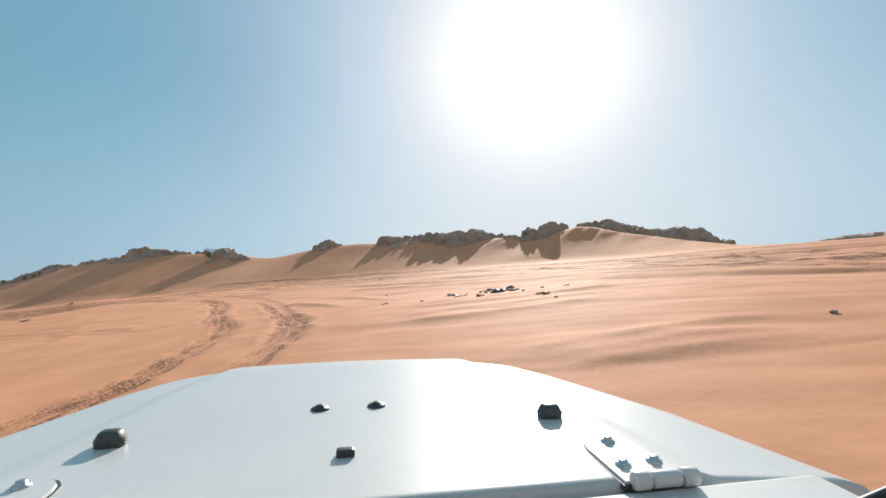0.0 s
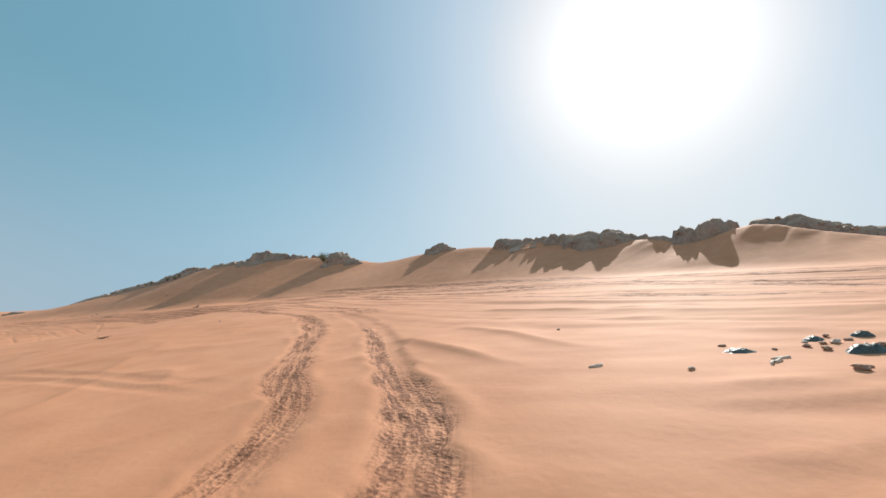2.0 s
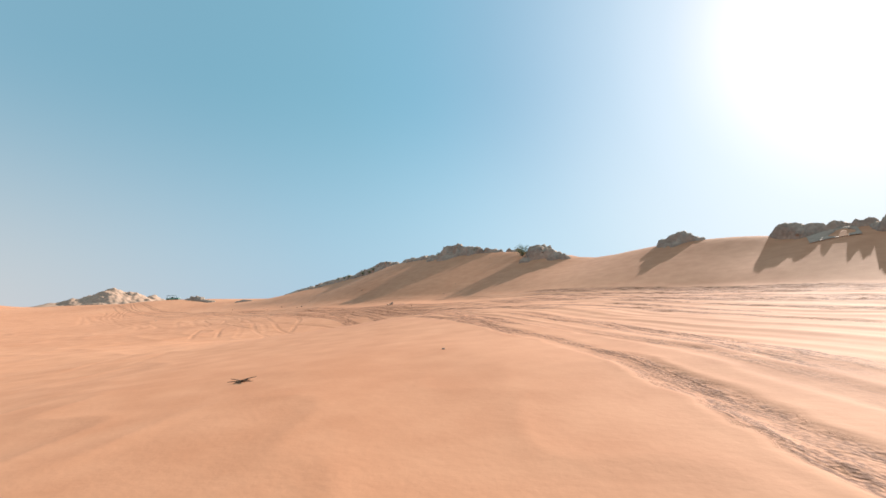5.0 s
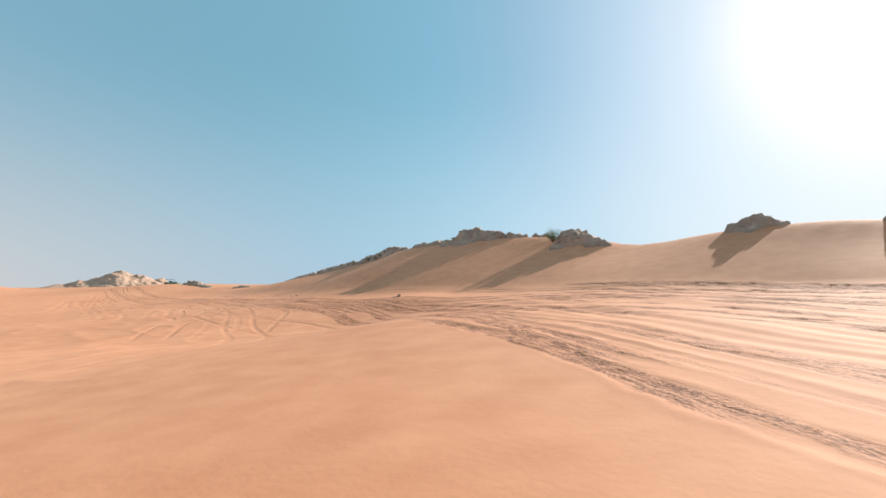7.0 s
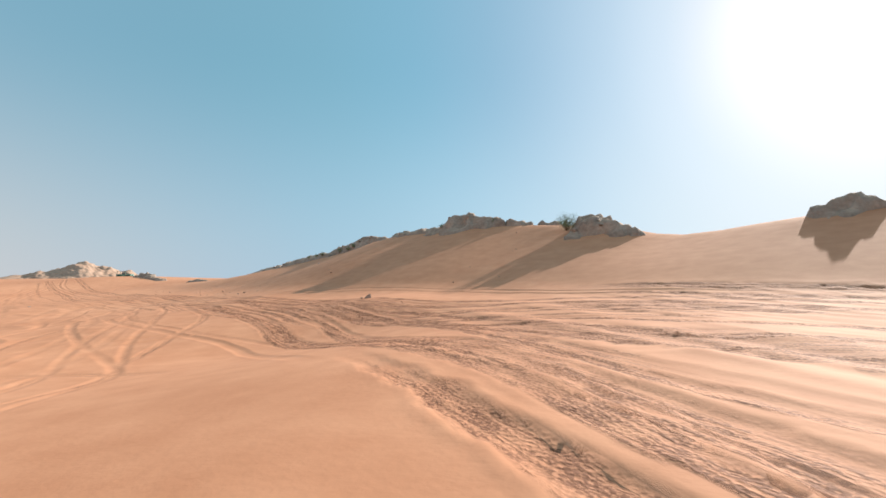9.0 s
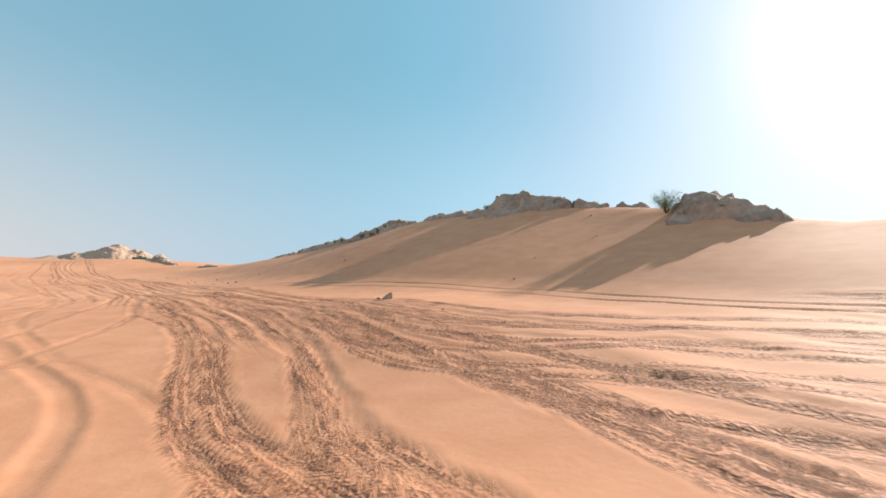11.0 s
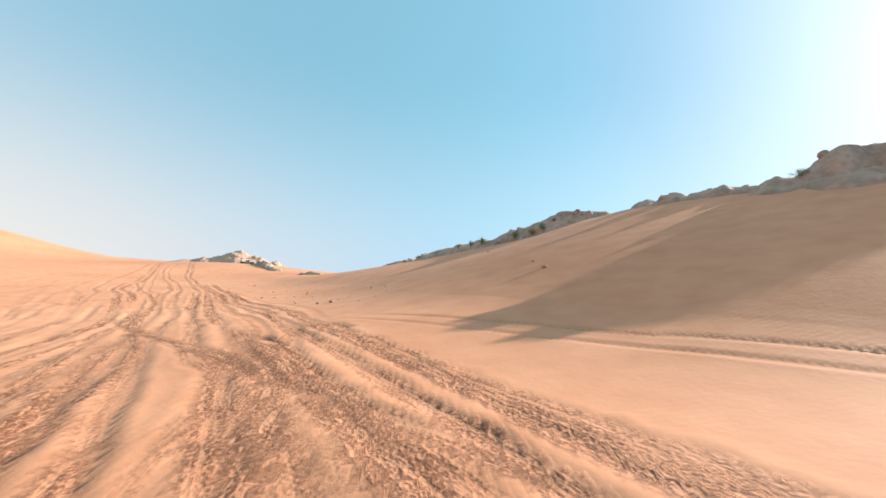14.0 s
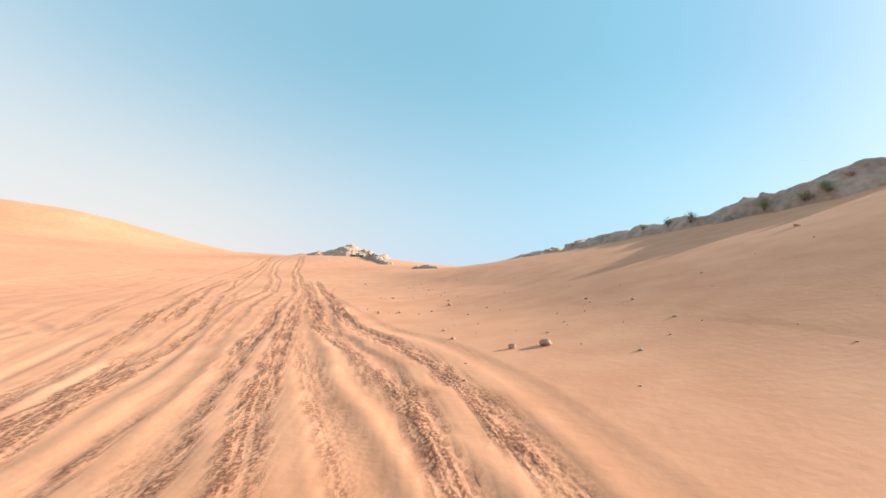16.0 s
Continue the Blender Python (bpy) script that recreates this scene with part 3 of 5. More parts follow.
# broad bands of sand broken by many wheels
rut([(-10, 33.6), (-13.5, 35.9), (-17, 37.2), (-20.8, 38.1), (-24.6, 40.2), (-27.6, 42.0)], 0.12, 1.35, 0.9)
rut([(2, 31.5), (-7, 38.4), (-12, 42.4), (-17.5, 45.0), (-21, 45.5), (-25, 46.1), (-29, 46.7)], 0.12, 1.5, 0.9)
rut([(4, 38), (-5.8, 45.4), (-12, 48.6), (-16.7, 50.2), (-21, 51.1), (-28.4, 52.8)], 0.1, 0.7, 1.0)
# lanes that swing from the crossing into the road
rut([(-7.8, 21.5), (-12.0, 27.2), (-17, 32.2), (-21.3, 35.3), (-22.8, 36.6), (-25.1, 38.5), (-27.3, 40.6), (-31, 43.4), (-34.5, 44.9), (-38, 45.5), (-42.4, 46.9)], 0.088, 0.27, 1.0, 0.5)
rut([(-15.5, 27.6), (-18.9, 31.0), (-22.3, 34.2), (-25.1, 36.2), (-29.3, 38.4), (-33.0, 39.7), (-35.85, 41.15), (-37.05, 41.85), (-38.6, 42.6), (-41.9, 43.85), (-47.7, 45.8), (-56, 48.3)], 0.11, 0.31, 1.1, 0.56)
rut([(-22.0, 35.2), (-26.0, 37.6), (-30.5, 39.8), (-33.0, 41.6), (-35.3, 43.1), (-36.6, 43.7), (-38.7, 44.4), (-42.4, 46.0), (-52, 49.4)], 0.1, 0.27, 1.0, 0.44)
# many wheels side by side where the lanes meet
rut([(-46.6, 44.8), (-44.2, 44.4), (-41.9, 43.9), (-40.3, 43.4), (-39.3, 43.0), (-38.4, 42.7), (-36.5, 42.0)], 0.13, 0.24, 0.85, 0, 0.2)
rut([(-46.5, 45.6), (-43.3, 44.75), (-40.8, 43.95), (-39.3, 43.35), (-38.3, 42.95), (-36, 42.2)], 0.1, 0.2, 0.95, 0, 0.15)
rut([(-45.5, 45.7), (-42.4, 44.85), (-40.0, 44.1), (-38.7, 43.6), (-37.7, 43.2), (-35.5, 42.4)], 0.12, 0.2, 0.95, 0, 0.15)
rut([(-48.0, 46.8), (-42.9, 45.2), (-40.3, 44.4), (-38.9, 43.9), (-38.0, 43.45), (-36, 42.7)], 0.12, 0.17, 1.0, 0, 0.2)
rut([(-46.0, 46.8), (-42.0, 45.5), (-39.9, 44.75), (-38.6, 44.2), (-37.6, 43.75), (-35.5, 42.9)], 0.13, 0.22, 0.85, 0, 0.25)
rut([(-46.5, 47.6), (-42.5, 46.2), (-39.4, 45.05), (-38.1, 44.5), (-37.2, 44.1), (-35, 43.2)], 0.1, 0.2, 0.85, 0, 0.2)
rut([(-47.9, 48.8), (-41.9, 46.5), (-39.4, 45.4), (-37.8, 44.75), (-36.9, 44.35), (-34.5, 43.4)], 0.1, 0.22, 0.9, 0, 0.2)
rut([(-46.9, 43.7), (-44.9, 43.8), (-42.0, 43.3), (-40.0, 42.8), (-39.0, 42.4), (-38.2, 42.1), (-36, 41.2)], 0.11, 0.24, 0.85, 0, 0.3)
rut([(-44, 46.9), (-40.7, 45.9), (-38.8, 45.4), (-37.7, 45.1), (-35.5, 44.6)], 0.1, 0.22, 0.85, 0, 0.3)
rut([(-60, 48.6), (-58.0, 48.2), (-48.8, 48.4), (-44.1, 48.6), (-39.4, 47.4), (-36, 46.4)], 0.1, 0.2, 1.0, 0, 0.4)
# the road to the saddle
rut([(-43, 43.2), (-46.9, 44.7), (-55, 47.3), (-62.9, 49.5), (-72.6, 51.6), (-85, 54), (-101.9, 57.4), (-122, 62), (-136, 66.5)], 0.08, 0.22, 0.45, 0.62)
rut([(-43, 44.8), (-52.9, 47.9), (-59.8, 49.9), (-65.7, 51.1), (-81, 55.0), (-99, 58.4), (-120, 63.2), (-135, 68)], 0.085, 0.22, 0.6, 0.62)
rut([(-42, 45.2), (-47.7, 48.2), (-50.4, 48.7), (-54.7, 49.8), (-62.2, 51.6), (-67, 52.8), (-80, 56.3), (-95, 60.0), (-116, 64.8), (-134, 70)], 0.085, 0.24, 0.9, 0.62)
rut([(-41.2, 45.9), (-47.6, 47.9), (-53, 50.6), (-59.8, 52.2), (-67.8, 54.3), (-82, 58.2), (-92, 60.6)], 0.085, 0.24, 0.55, 0.62)
rut([(-48, 44.2), (-53, 46.2), (-59.2, 48.3), (-70, 50.2), (-88, 53), (-110, 58.5), (-134, 65)], 0.066, 0.22, 0.9, 0.62)
rut([(-52, 44.6), (-60, 47.2), (-71, 48.8), (-88, 51), (-108, 56), (-132, 63.5)], 0.056, 0.22, 0.6)
rut([(-50, 50.4), (-58, 53.6), (-64, 54.4), (-72, 56.2), (-84, 60)], 0.04, 0.2, 0.2)
rut([(-58, 46), (-68, 47.0), (-82, 48.6), (-100, 50)], 0.042, 0.22, 0.3, 1.6)
rut([(-98, 62), (-108, 67), (-115, 72.4), (-116, 76), (-110, 78.5)], 0.049, 0.17, 0.2, 1.7)
# old, wind-filled tracks in the hollow
rut([(-30, 27), (-34, 32.9), (-40.9, 36.8), (-47.9, 41.7), (-56, 46.0), (-68, 48.5)], 0.07, 0.18, 0.35, 1.6)
rut([(-39, 31), (-45.5, 35.7), (-50.9, 41.0), (-60, 46.5)], 0.07, 0.18, 0.3, 1.6)
rut([(-36, 35.5), (-39.6, 38.8), (-44.7, 43.0), (-53, 46.5)], 0.08, 0.2, 0.55)
rut([(-26, 20), (-33, 27), (-38, 34), (-47, 40), (-58, 44), (-75, 47)], 0.042, 0.22, 0.0, 1.7)
rut([(-43, 44.4), (-47.1, 46.1), (-50.8, 47.4), (-56.7, 48.5), (-67, 50.9), (-80, 52.6), (-96, 55.5)], 0.09, 0.2, 0.9)
rut([(-44, 26), (-42, 32), (-45, 38), (-54, 43), (-68, 46)], 0.035, 0.22, 0.0, 1.7)
# faint streaks of old wheels beside the road
for k in range(9):
    off = 1.0 * k + 0.5 * math.sin(2.3 * k)
    rut([(-60 - 3.1 * k, 45.6 - off), (-69.8 - 2.0 * k, 46.6 - off), (-78 - k, 47.8 - 0.9 * off), (-94.8, 50.6 - 0.8 * off), (-113, 56 - 0.7 * off)], 0.075, 0.24 + 0.03 * (k % 3), 0.12 if k % 3 else 0.3)
# wheel curves that come down from the saddle
for off in (0, 3.2, 7.5):
    rut([(-57 - off, 35.5), (-63.6 - 0.6 * off, 39.2), (-80 - 0.5 * off, 44.2), (-102.7, 52.2 - 0.2 * off), (-120.6, 60.6 - 0.3 * off)], 0.1, 0.22, 0.0, 1.6)
rut([(-55, 38.5), (-58.4, 40.7), (-65, 43.5), (-67.9, 46.3), (-64, 47.6)], 0.1, 0.22, 0.0, 1.6)
# shallow loops and swings across the hollow
rut([(-49, 37.2), (-52.6, 38.9), (-60.1, 41.4), (-66.2, 46.0), (-69, 48.5)], 0.1, 0.22, 0.05)
rut([(-51, 38.6), (-55.2, 41.1), (-62.6, 44.3), (-65.0, 46.3), (-66.5, 48.5)], 0.1, 0.22, 0.05)
rut([(-29.5, 30), (-31.7, 32.5), (-34.4, 34.7), (-37.4, 35.8), (-41.4, 36.6), (-46.4, 37.9), (-52, 40)], 0.09, 0.2, 0.2)
rut([(-34.2, 31), (-35.1, 32.6), (-36.2, 33.6), (-36.0, 34.5), (-34.5, 35.4)], 0.09, 0.2, 0.5)
rut([(-27.6, 35.3), (-32, 37.4), (-36.7, 39.3), (-40.8, 39.4), (-45.8, 39.9), (-52, 41.6)], 0.09, 0.26, 0.1)
rut([(-31, 39), (-35.4, 40.0), (-40.1, 39.9), (-47.1, 40.9), (-53, 43)], 0.08, 0.2, 0.25)
rut([(-41.5, 35.5), (-40.6, 39), (-40.4, 41.1), (-40.2, 42.7)], 0.09, 0.16, 0.15)
rut([(-40.2, 35.5), (-39.4, 39), (-39.2, 40.9), (-39.0, 42.3)], 0.09, 0.16, 0.15)
rut([(-36.5, 26), (-38, 29.5), (-38.2, 31), (-37.7, 32.5), (-35.4, 34.2), (-31.5, 35.4)], 0.08, 0.3, 0.4)
rut([(-1.5, 5.6), (0.5, 5.1), (2.5, 4.9), (4.3, 4.75), (9, 4.2), (16, 2.5)], 0.06, 0.12, 0.15)
rut([(-2, 10.5), (2.5, 9.5), (9, 6.0), (16, 1)], 0.035, 0.22, 0.0, 1.7)
rut([(-6, 19), (2, 14.6), (9, 10.0), (20, 2)], 0.035, 0.22, 0.0, 1.7)


def spaced(lo, fine_lo, fine_hi, hi, step, mid_lo, mid_hi, mid):
    """Graded grid lines: fine in the middle, then coarser and coarser."""
    core = list(np.arange(fine_lo, fine_hi, step)) + list(np.arange(fine_hi, mid_hi, mid))
    below = list(np.arange(fine_lo - mid, mid_lo, -mid))
    out, s, v = [], mid, core[-1]
    while v < hi:
        s *= 1.22
        v += s
        out.append(v)
    low, s, v = [], mid, below[-1] if below else core[0]
    while v > lo:
        s *= 1.22
        v -= s
        low.append(v)
    return np.array(low[::-1] + below[::-1] + core + out)


def drift(u):
    """How far the finely meshed strip swings aside to stay with the road."""
    return -0.59 * (np.logaddexp(0, (u - 74) / 5) - np.logaddexp(0, (u - 145) / 5)) * 5


def build_ground():
    gu = spaced(-2600, -4, 138, 2600, 0.102, -14, 150, 0.3)
    gw = spaced(-2600, -5, 31, 2600, 0.082, -34, 52, 0.22)
    uu, ww = np.meshgrid(gu, gw, indexing="ij")
    vv = ww + drift(uu)
    xx, yy = to_xy(uu, vv)
    zz = bare(xx, yy)
    churned, trough, berm, crumbs, run_of, side_of = (np.zeros_like(zz) for _ in range(6))
    for seed, (line, depth, half, churn) in enumerate(RUTS):
        lu, lv = to_uv(line[:, 0], line[:, 1])
        lw = lv - drift(lu)
        reach = half * 3.2
        i0, i1 = np.searchsorted(gu, [lu.min() - reach, lu.max() + reach])
        j0, j1 = np.searchsorted(gw, [lw.min() - 1.3 * reach, lw.max() + 1.3 * reach])
        near = np.full((i1 - i0, j1 - j0), 9.0)
        along, side = np.zeros_like(near), np.zeros_like(near)
        way = 0.0
        for k in range(len(lu) - 1):
            a0, a1 = np.searchsorted(gu, [min(lu[k], lu[k + 1]) - reach, max(lu[k], lu[k + 1]) + reach])
            b0, b1 = np.searchsorted(gw, [min(lw[k], lw[k + 1]) - 1.3 * reach, max(lw[k], lw[k + 1]) + 1.3 * reach])
            eu, ev = lu[k + 1] - lu[k], lv[k + 1] - lv[k]
            long = math.hypot(eu, ev) + 1e-9
            if a1 > a0 and b1 > b0:
                pu, pv = uu[a0:a1, b0:b1] - lu[k], vv[a0:a1, b0:b1] - lv[k]
                q = np.clip((pu * eu + pv * ev) / long ** 2, 0, 1)
                dist = np.hypot(pu - q * eu, pv - q * ev)
                part_of = (slice(a0 - i0, a1 - i0), slice(b0 - j0, b1 - j0))
                closer = dist < near[part_of]
                near[part_of] = np.where(closer, dist, near[part_of])
                along[part_of] = np.where(closer, way + q * long, along[part_of])
                side[part_of] = np.where(closer, np.sign(pv * eu - pu * ev), side[part_of])
            way += long
        here = (slice(i0, i1), slice(j0, j1))
        across = near * side
        fades = ease(0, 2.5, along) * (1 - ease(way - 3.5, way, along))
        # edges that crumble on each side in their own rhythm
        edge = 1 + (0.10 + 0.16 * churn) * swell(along / 0.7, side * 5.0, 61 + seed) + 0.16 * churn * swell(along / 0.24, side * 7.0, 361 + seed) + 0.12 * swell(along / 3.1, side * 3.0, 161 + seed)
        s = near / (0.85 * half * edge)
        power = (0.75 + 0.35 * swell(along / 4.0, side * 0, 65 + seed)) * fades
        cut = -0.32 * depth * power * (1 - ease(0.62, 1.15, s))
        lip = 0.13 * depth * power * np.exp(-((s - 1.38) / 0.27) ** 2) * (0.7 + 0.5 * swell(along / 1.3, side * 2.0, 68 + seed))
        trough[here] = np.minimum(trough[here], cut)
        berm[here] = np.maximum(berm[here], lip)
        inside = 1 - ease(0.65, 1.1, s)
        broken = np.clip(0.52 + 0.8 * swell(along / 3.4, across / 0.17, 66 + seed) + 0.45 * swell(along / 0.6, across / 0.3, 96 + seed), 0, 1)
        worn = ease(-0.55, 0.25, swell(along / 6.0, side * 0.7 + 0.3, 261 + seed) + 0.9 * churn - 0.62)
        # weights the clods and the painted rut shade, most near the edges
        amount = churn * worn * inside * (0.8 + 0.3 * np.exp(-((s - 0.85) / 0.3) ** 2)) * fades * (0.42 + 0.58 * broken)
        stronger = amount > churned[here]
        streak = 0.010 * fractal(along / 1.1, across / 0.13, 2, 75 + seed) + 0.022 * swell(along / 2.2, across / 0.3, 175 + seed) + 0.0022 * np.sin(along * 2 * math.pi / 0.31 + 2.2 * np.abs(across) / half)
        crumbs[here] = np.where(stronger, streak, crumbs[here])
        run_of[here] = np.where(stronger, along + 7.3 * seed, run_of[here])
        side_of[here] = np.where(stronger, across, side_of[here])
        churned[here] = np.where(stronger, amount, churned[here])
    zz += trough + berm * (1 - ease(0.004, 0.02, -trough))
    zz += churned * (crumbs + 0.016 * fractal(uu / 0.30, vv / 0.24, 2, 71, 0.8) + 0.012 * np.maximum(swell(uu / 0.18, vv / 0.16, 77), 0.1))
    n, m = uu.shape
    idx = np.arange(n * m).reshape(n, m)
    faces = np.stack([idx[:-1, :-1], idx[:-1, 1:], idx[1:, 1:], idx[1:, :-1]], -1).reshape(-1, 4)
    a, b, c = (np.array((xx[i], yy[i], 0)) for i in ((0, 0), (0, 1), (1, 0)))
    if np.cross(b - a, c - a)[2] < 0:
        faces = faces[:, ::-1]
    me = mesh_from("ground", np.stack([xx, yy, zz], -1).reshape(-1, 3), faces, sand)
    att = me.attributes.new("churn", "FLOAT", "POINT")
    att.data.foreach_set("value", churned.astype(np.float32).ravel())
    lanes = me.attributes.new("lane", "FLOAT_VECTOR", "POINT")
    lanes.data.foreach_set("vector", np.stack([run_of, side_of, np.zeros_like(run_of)], -1).astype(np.float32).ravel())
    return tagged(new("ground", me), "rippled orange desert sand with tyre tracks and dunes", "ground", kind="structure")


ground = build_ground()


# ------------------------------------------------------------------ rock outcrops
def pieces(grid):
    """The connected patches of a boolean grid."""
    left = {(int(i), int(j)) for i, j in zip(*np.nonzero(grid))}
    while left:
        stack = [left.pop()]
        mask = np.zeros_like(grid)
        while stack:
            i, j = stack.pop()
            mask[i, j] = True
            for q in ((i + 1, j), (i - 1, j), (i, j + 1), (i, j - 1), (i + 1, j + 1), (i - 1, j - 1), (i + 1, j - 1), (i - 1, j + 1)):
                if q in left:
                    left.remove(q)
                    stack.append(q)
        yield mask


def outcrop(label, lumps, material=rock_dark, step=0.16, grain=1.0, name="rock_outcrop", ledges=0.35, dome=2.0, knobs=1.1, run=1, gullies=0.0):
    """A weathered rock ledge: lumps of (x, y, height of the top, radius) grown together on the sand."""
    L = np.array(lumps, float)
    if run > 1:                      # one unbroken ledge through the lumps
        at = np.linspace(0, len(L) - 1, (len(L) - 1) * run + 1)
        L = np.stack([np.interp(at, np.arange(len(L)), L[:, k]) for k in range(4)], -1)
        lumps = [tuple(row) for row in L]
    x0, x1 = (L[:, 0] - L[:, 3] * 1.25).min(), (L[:, 0] + L[:, 3] * 1.25).max()
    y0, y1 = (L[:, 1] - L[:, 3] * 1.25).min(), (L[:, 1] + L[:, 3] * 1.25).max()
    xx, yy = np.meshgrid(np.arange(x0, x1, step), np.arange(y0, y1, step), indexing="ij")
    g = bare(xx, yy)
    wx = xx + 0.55 * grain * fractal(xx / (1.3 * grain), yy / (1.3 * grain), 3, 101)
    wy = yy + 0.55 * grain * fractal(xx / (1.3 * grain), yy / (1.3 * grain), 3, 111)
    z = g - 0.5 * grain
    for x, y, top, r in lumps:
        top = top + 0.3 * min(grain, 1.5)
        d = np.hypot(wx - x, wy - y) / r
        foot = ground_z(x, y)
        z = np.maximum(z, g - 0.6 * grain + (top - foot + 0.6 * grain) * (1 - np.clip(d, 0, 1.3) ** dome))
    lift = ease(0.0, 0.8 * grain, z - g)
    # knobs, ledges and hollows
    z = z + knobs * lift * grain * (0.24 * fractal(xx / (1.1 * grain), yy / (1.1 * grain), 4, 121, 0.5)
                            - 0.13 * np.abs(fractal(xx / (0.55 * grain), yy / (0.55 * grain), 3, 131)))
    if gullies:                      # washed-out ribs down the flanks
        z = z + gullies * lift * (0.35 - np.abs(fractal(wx / 19, wy / 19, 4, 171, 0.5)))
    ledge = 0.42 * grain
    t = z / ledge + 0.5 * swell(xx / (2.5 * grain), yy / (2.5 * grain), 141)
    z = z + ledges * lift * ledge * (np.floor(t) + ease(0.25, 0.75, t - np.floor(t)) - t)
    jx = 0.10 * grain * lift * fractal(xx / (0.5 * grain) + z, yy / (0.5 * grain), 2, 151)
    jy = 0.10 * grain * lift * fractal(xx / (0.5 * grain), yy / (0.5 * grain) + z, 2, 161)
    z = np.where(z < g - 0.45 * grain, g - 0.5 * grain, z)
    keep = z > g - 0.3 * grain
    for _ in range(2):
        wide = keep.copy()
        wide[1:] |= keep[:-1]
        wide[:-1] |= keep[1:]
        wide[:, 1:] |= keep[:, :-1]
        wide[:, :-1] |= keep[:, 1:]
        keep = wide
    n, m = xx.shape
    idx = np.arange(n * m).reshape(n, m)
    quad = keep[:-1, :-1] & keep[1:, :-1] & keep[:-1, 1:] & keep[1:, 1:]
    corners = np.stack([idx[:-1, :-1], idx[1:, :-1], idx[1:, 1:], idx[:-1, 1:]], -1)
    points = np.stack([xx + jx, yy + jy, z], -1).reshape(-1, 3)
    made = []
    for piece in pieces(quad):
        faces = corners[piece]
        if len(faces) < 40:
            continue
        used = np.unique(faces)
        cx, cy = points[used, 0].mean(), points[used, 1].mean()
        base = ground_z(cx, cy)
        remap = np.zeros(n * m, np.int64)
        remap[used] = np.arange(len(used))
        ob = new(name, mesh_from(name, points[used] - np.array((cx, cy, base)), remap[faces], material))
        ob.location = (cx, cy, base)
        # loose blocks lodged on the ledge
        high = used[(z - g).reshape(-1)[used] > 0.3 * grain]
        r = random.Random(len(used))
        for k in range(min(7, len(high) // 110) if grain == 1.0 else 0):
            p = points[high[r.randrange(len(high))]]
            block = part("boulder", boulder(300 + k + len(used), r.uniform(0.28, 0.6), 0.4, 2, r.uniform(0.55, 0.85)), material, ob)
            block.location = (p[0] - cx, p[1] - cy, p[2] - base - 0.02)
            block.rotation_euler = (0, 0, r.uniform(0, 6.28))
        made.append(tagged(ob, label, "rock", "rocks along the dune crest"))
    return made


outcrop("dark weathered rock peak on the dune crest", [(-52.3, 71.0, 6.12, 1.4), (-54.0, 71.6, 5.98, 1.2), (-47.0, 68.9, 6.0, 1.5), (-49.6, 70.4, 6.36, 1.3), (-44.4, 68.4, 6.1, 1.6), (-43.6, 70.4, 7.5, 2.4), (-45.3, 70.2, 7.2, 2.2), (-43.3, 70.0, 7.65, 1.9), (-42.2, 70.2, 7.2, 2.0), (-48.2, 70.3, 6.1, 2.0), (-41.2, 70.0, 7.05, 1.9), (-50.6, 70.6, 6.22, 1.5)])
outcrop("low dark rocks on the dune crest", [(-39.2, 70.3, 6.52, 1.0), (-38.0, 70.5, 6.36, 0.8)], dome=2.6)
outcrop("small dark rock ledge on the dune crest", [(-36.2, 70.9, 6.36, 0.9), (-35.2, 71.0, 6.26, 0.8)], dome=2.6)
outcrop("dark rounded rock ledge beside a desert shrub", [(-31.61, 66.73, 5.88, 1.53), (-30.53, 66.73, 5.93, 1.71), (-29.36, 66.55, 5.61, 1.53), (-28.28, 66.37, 5.07, 1.17), (-27.29, 66.1, 4.71, 0.81), (-31.97, 65.65, 5.03, 1.08)], dome=1.8)
outcrop("grey weathered rock ledge on the sloping dune crest", [(-57.6, 73.2, 5.75, 1.3), (-58.8, 73.6, 6.0, 1.8), (-60.2, 73.6, 5.95, 2.1), (-62.3, 73.3, 5.38, 2.0), (-64.3, 73.4, 4.95, 1.9), (-66.2, 73.7, 4.6, 1.8)], dome=2.2, knobs=0.8, run=4)
outcrop("long low grey rock ledge along the dune crest", [(-66.5, 73.9, 4.53, 2.1), (-69, 74.4, 4.20, 2.3), (-72, 75.0, 3.98, 2.4), (-75, 75.7, 3.63, 2.3), (-78.5, 76.5, 3.23, 2.4)], dome=2.2, knobs=0.7, run=4)
outcrop("thin tail of grey rock on the dune crest", [(-82, 77.5, 2.85, 2.3), (-85.5, 78.6, 2.52, 2.3), (-89, 79.7, 2.14, 2.3), (-92.5, 80.9, 1.81, 2.1)], dome=2.2, knobs=0.7, run=4)
outcrop("dark rock knob in the sand of the crest", [(-15.2, 63.6, 5.6, 1.3), (-16.4, 63.6, 5.1, 1.1), (-14.1, 63.2, 5.0, 0.7), (-15.6, 62.4, 4.6, 1.0)], dome=2.6)
outcrop("broad dark rock wall above the sand", [(-6.9, 61.0, 5.35, 1.7), (-5.6, 60.2, 5.22, 1.6), (-4.2, 59.8, 5.1, 0.8), (-2.8, 58.8, 5.05, 0.8), (-1.4, 57.8, 4.95, 1.3), (0.2, 56.8, 4.78, 2.2), (1.8, 55.9, 4.78, 2.5), (3.6, 54.8, 4.72, 2.4), (5.2, 53.8, 4.35, 1.5), (6.4, 53.0, 4.0, 0.8)], ledges=0.3, dome=2.6, knobs=0.75)
outcrop("dark boulder rocks below the rock wall", [(-5.2, 57.9, 2.82, 0.9), (-4.3, 57.4, 2.38, 0.7)])
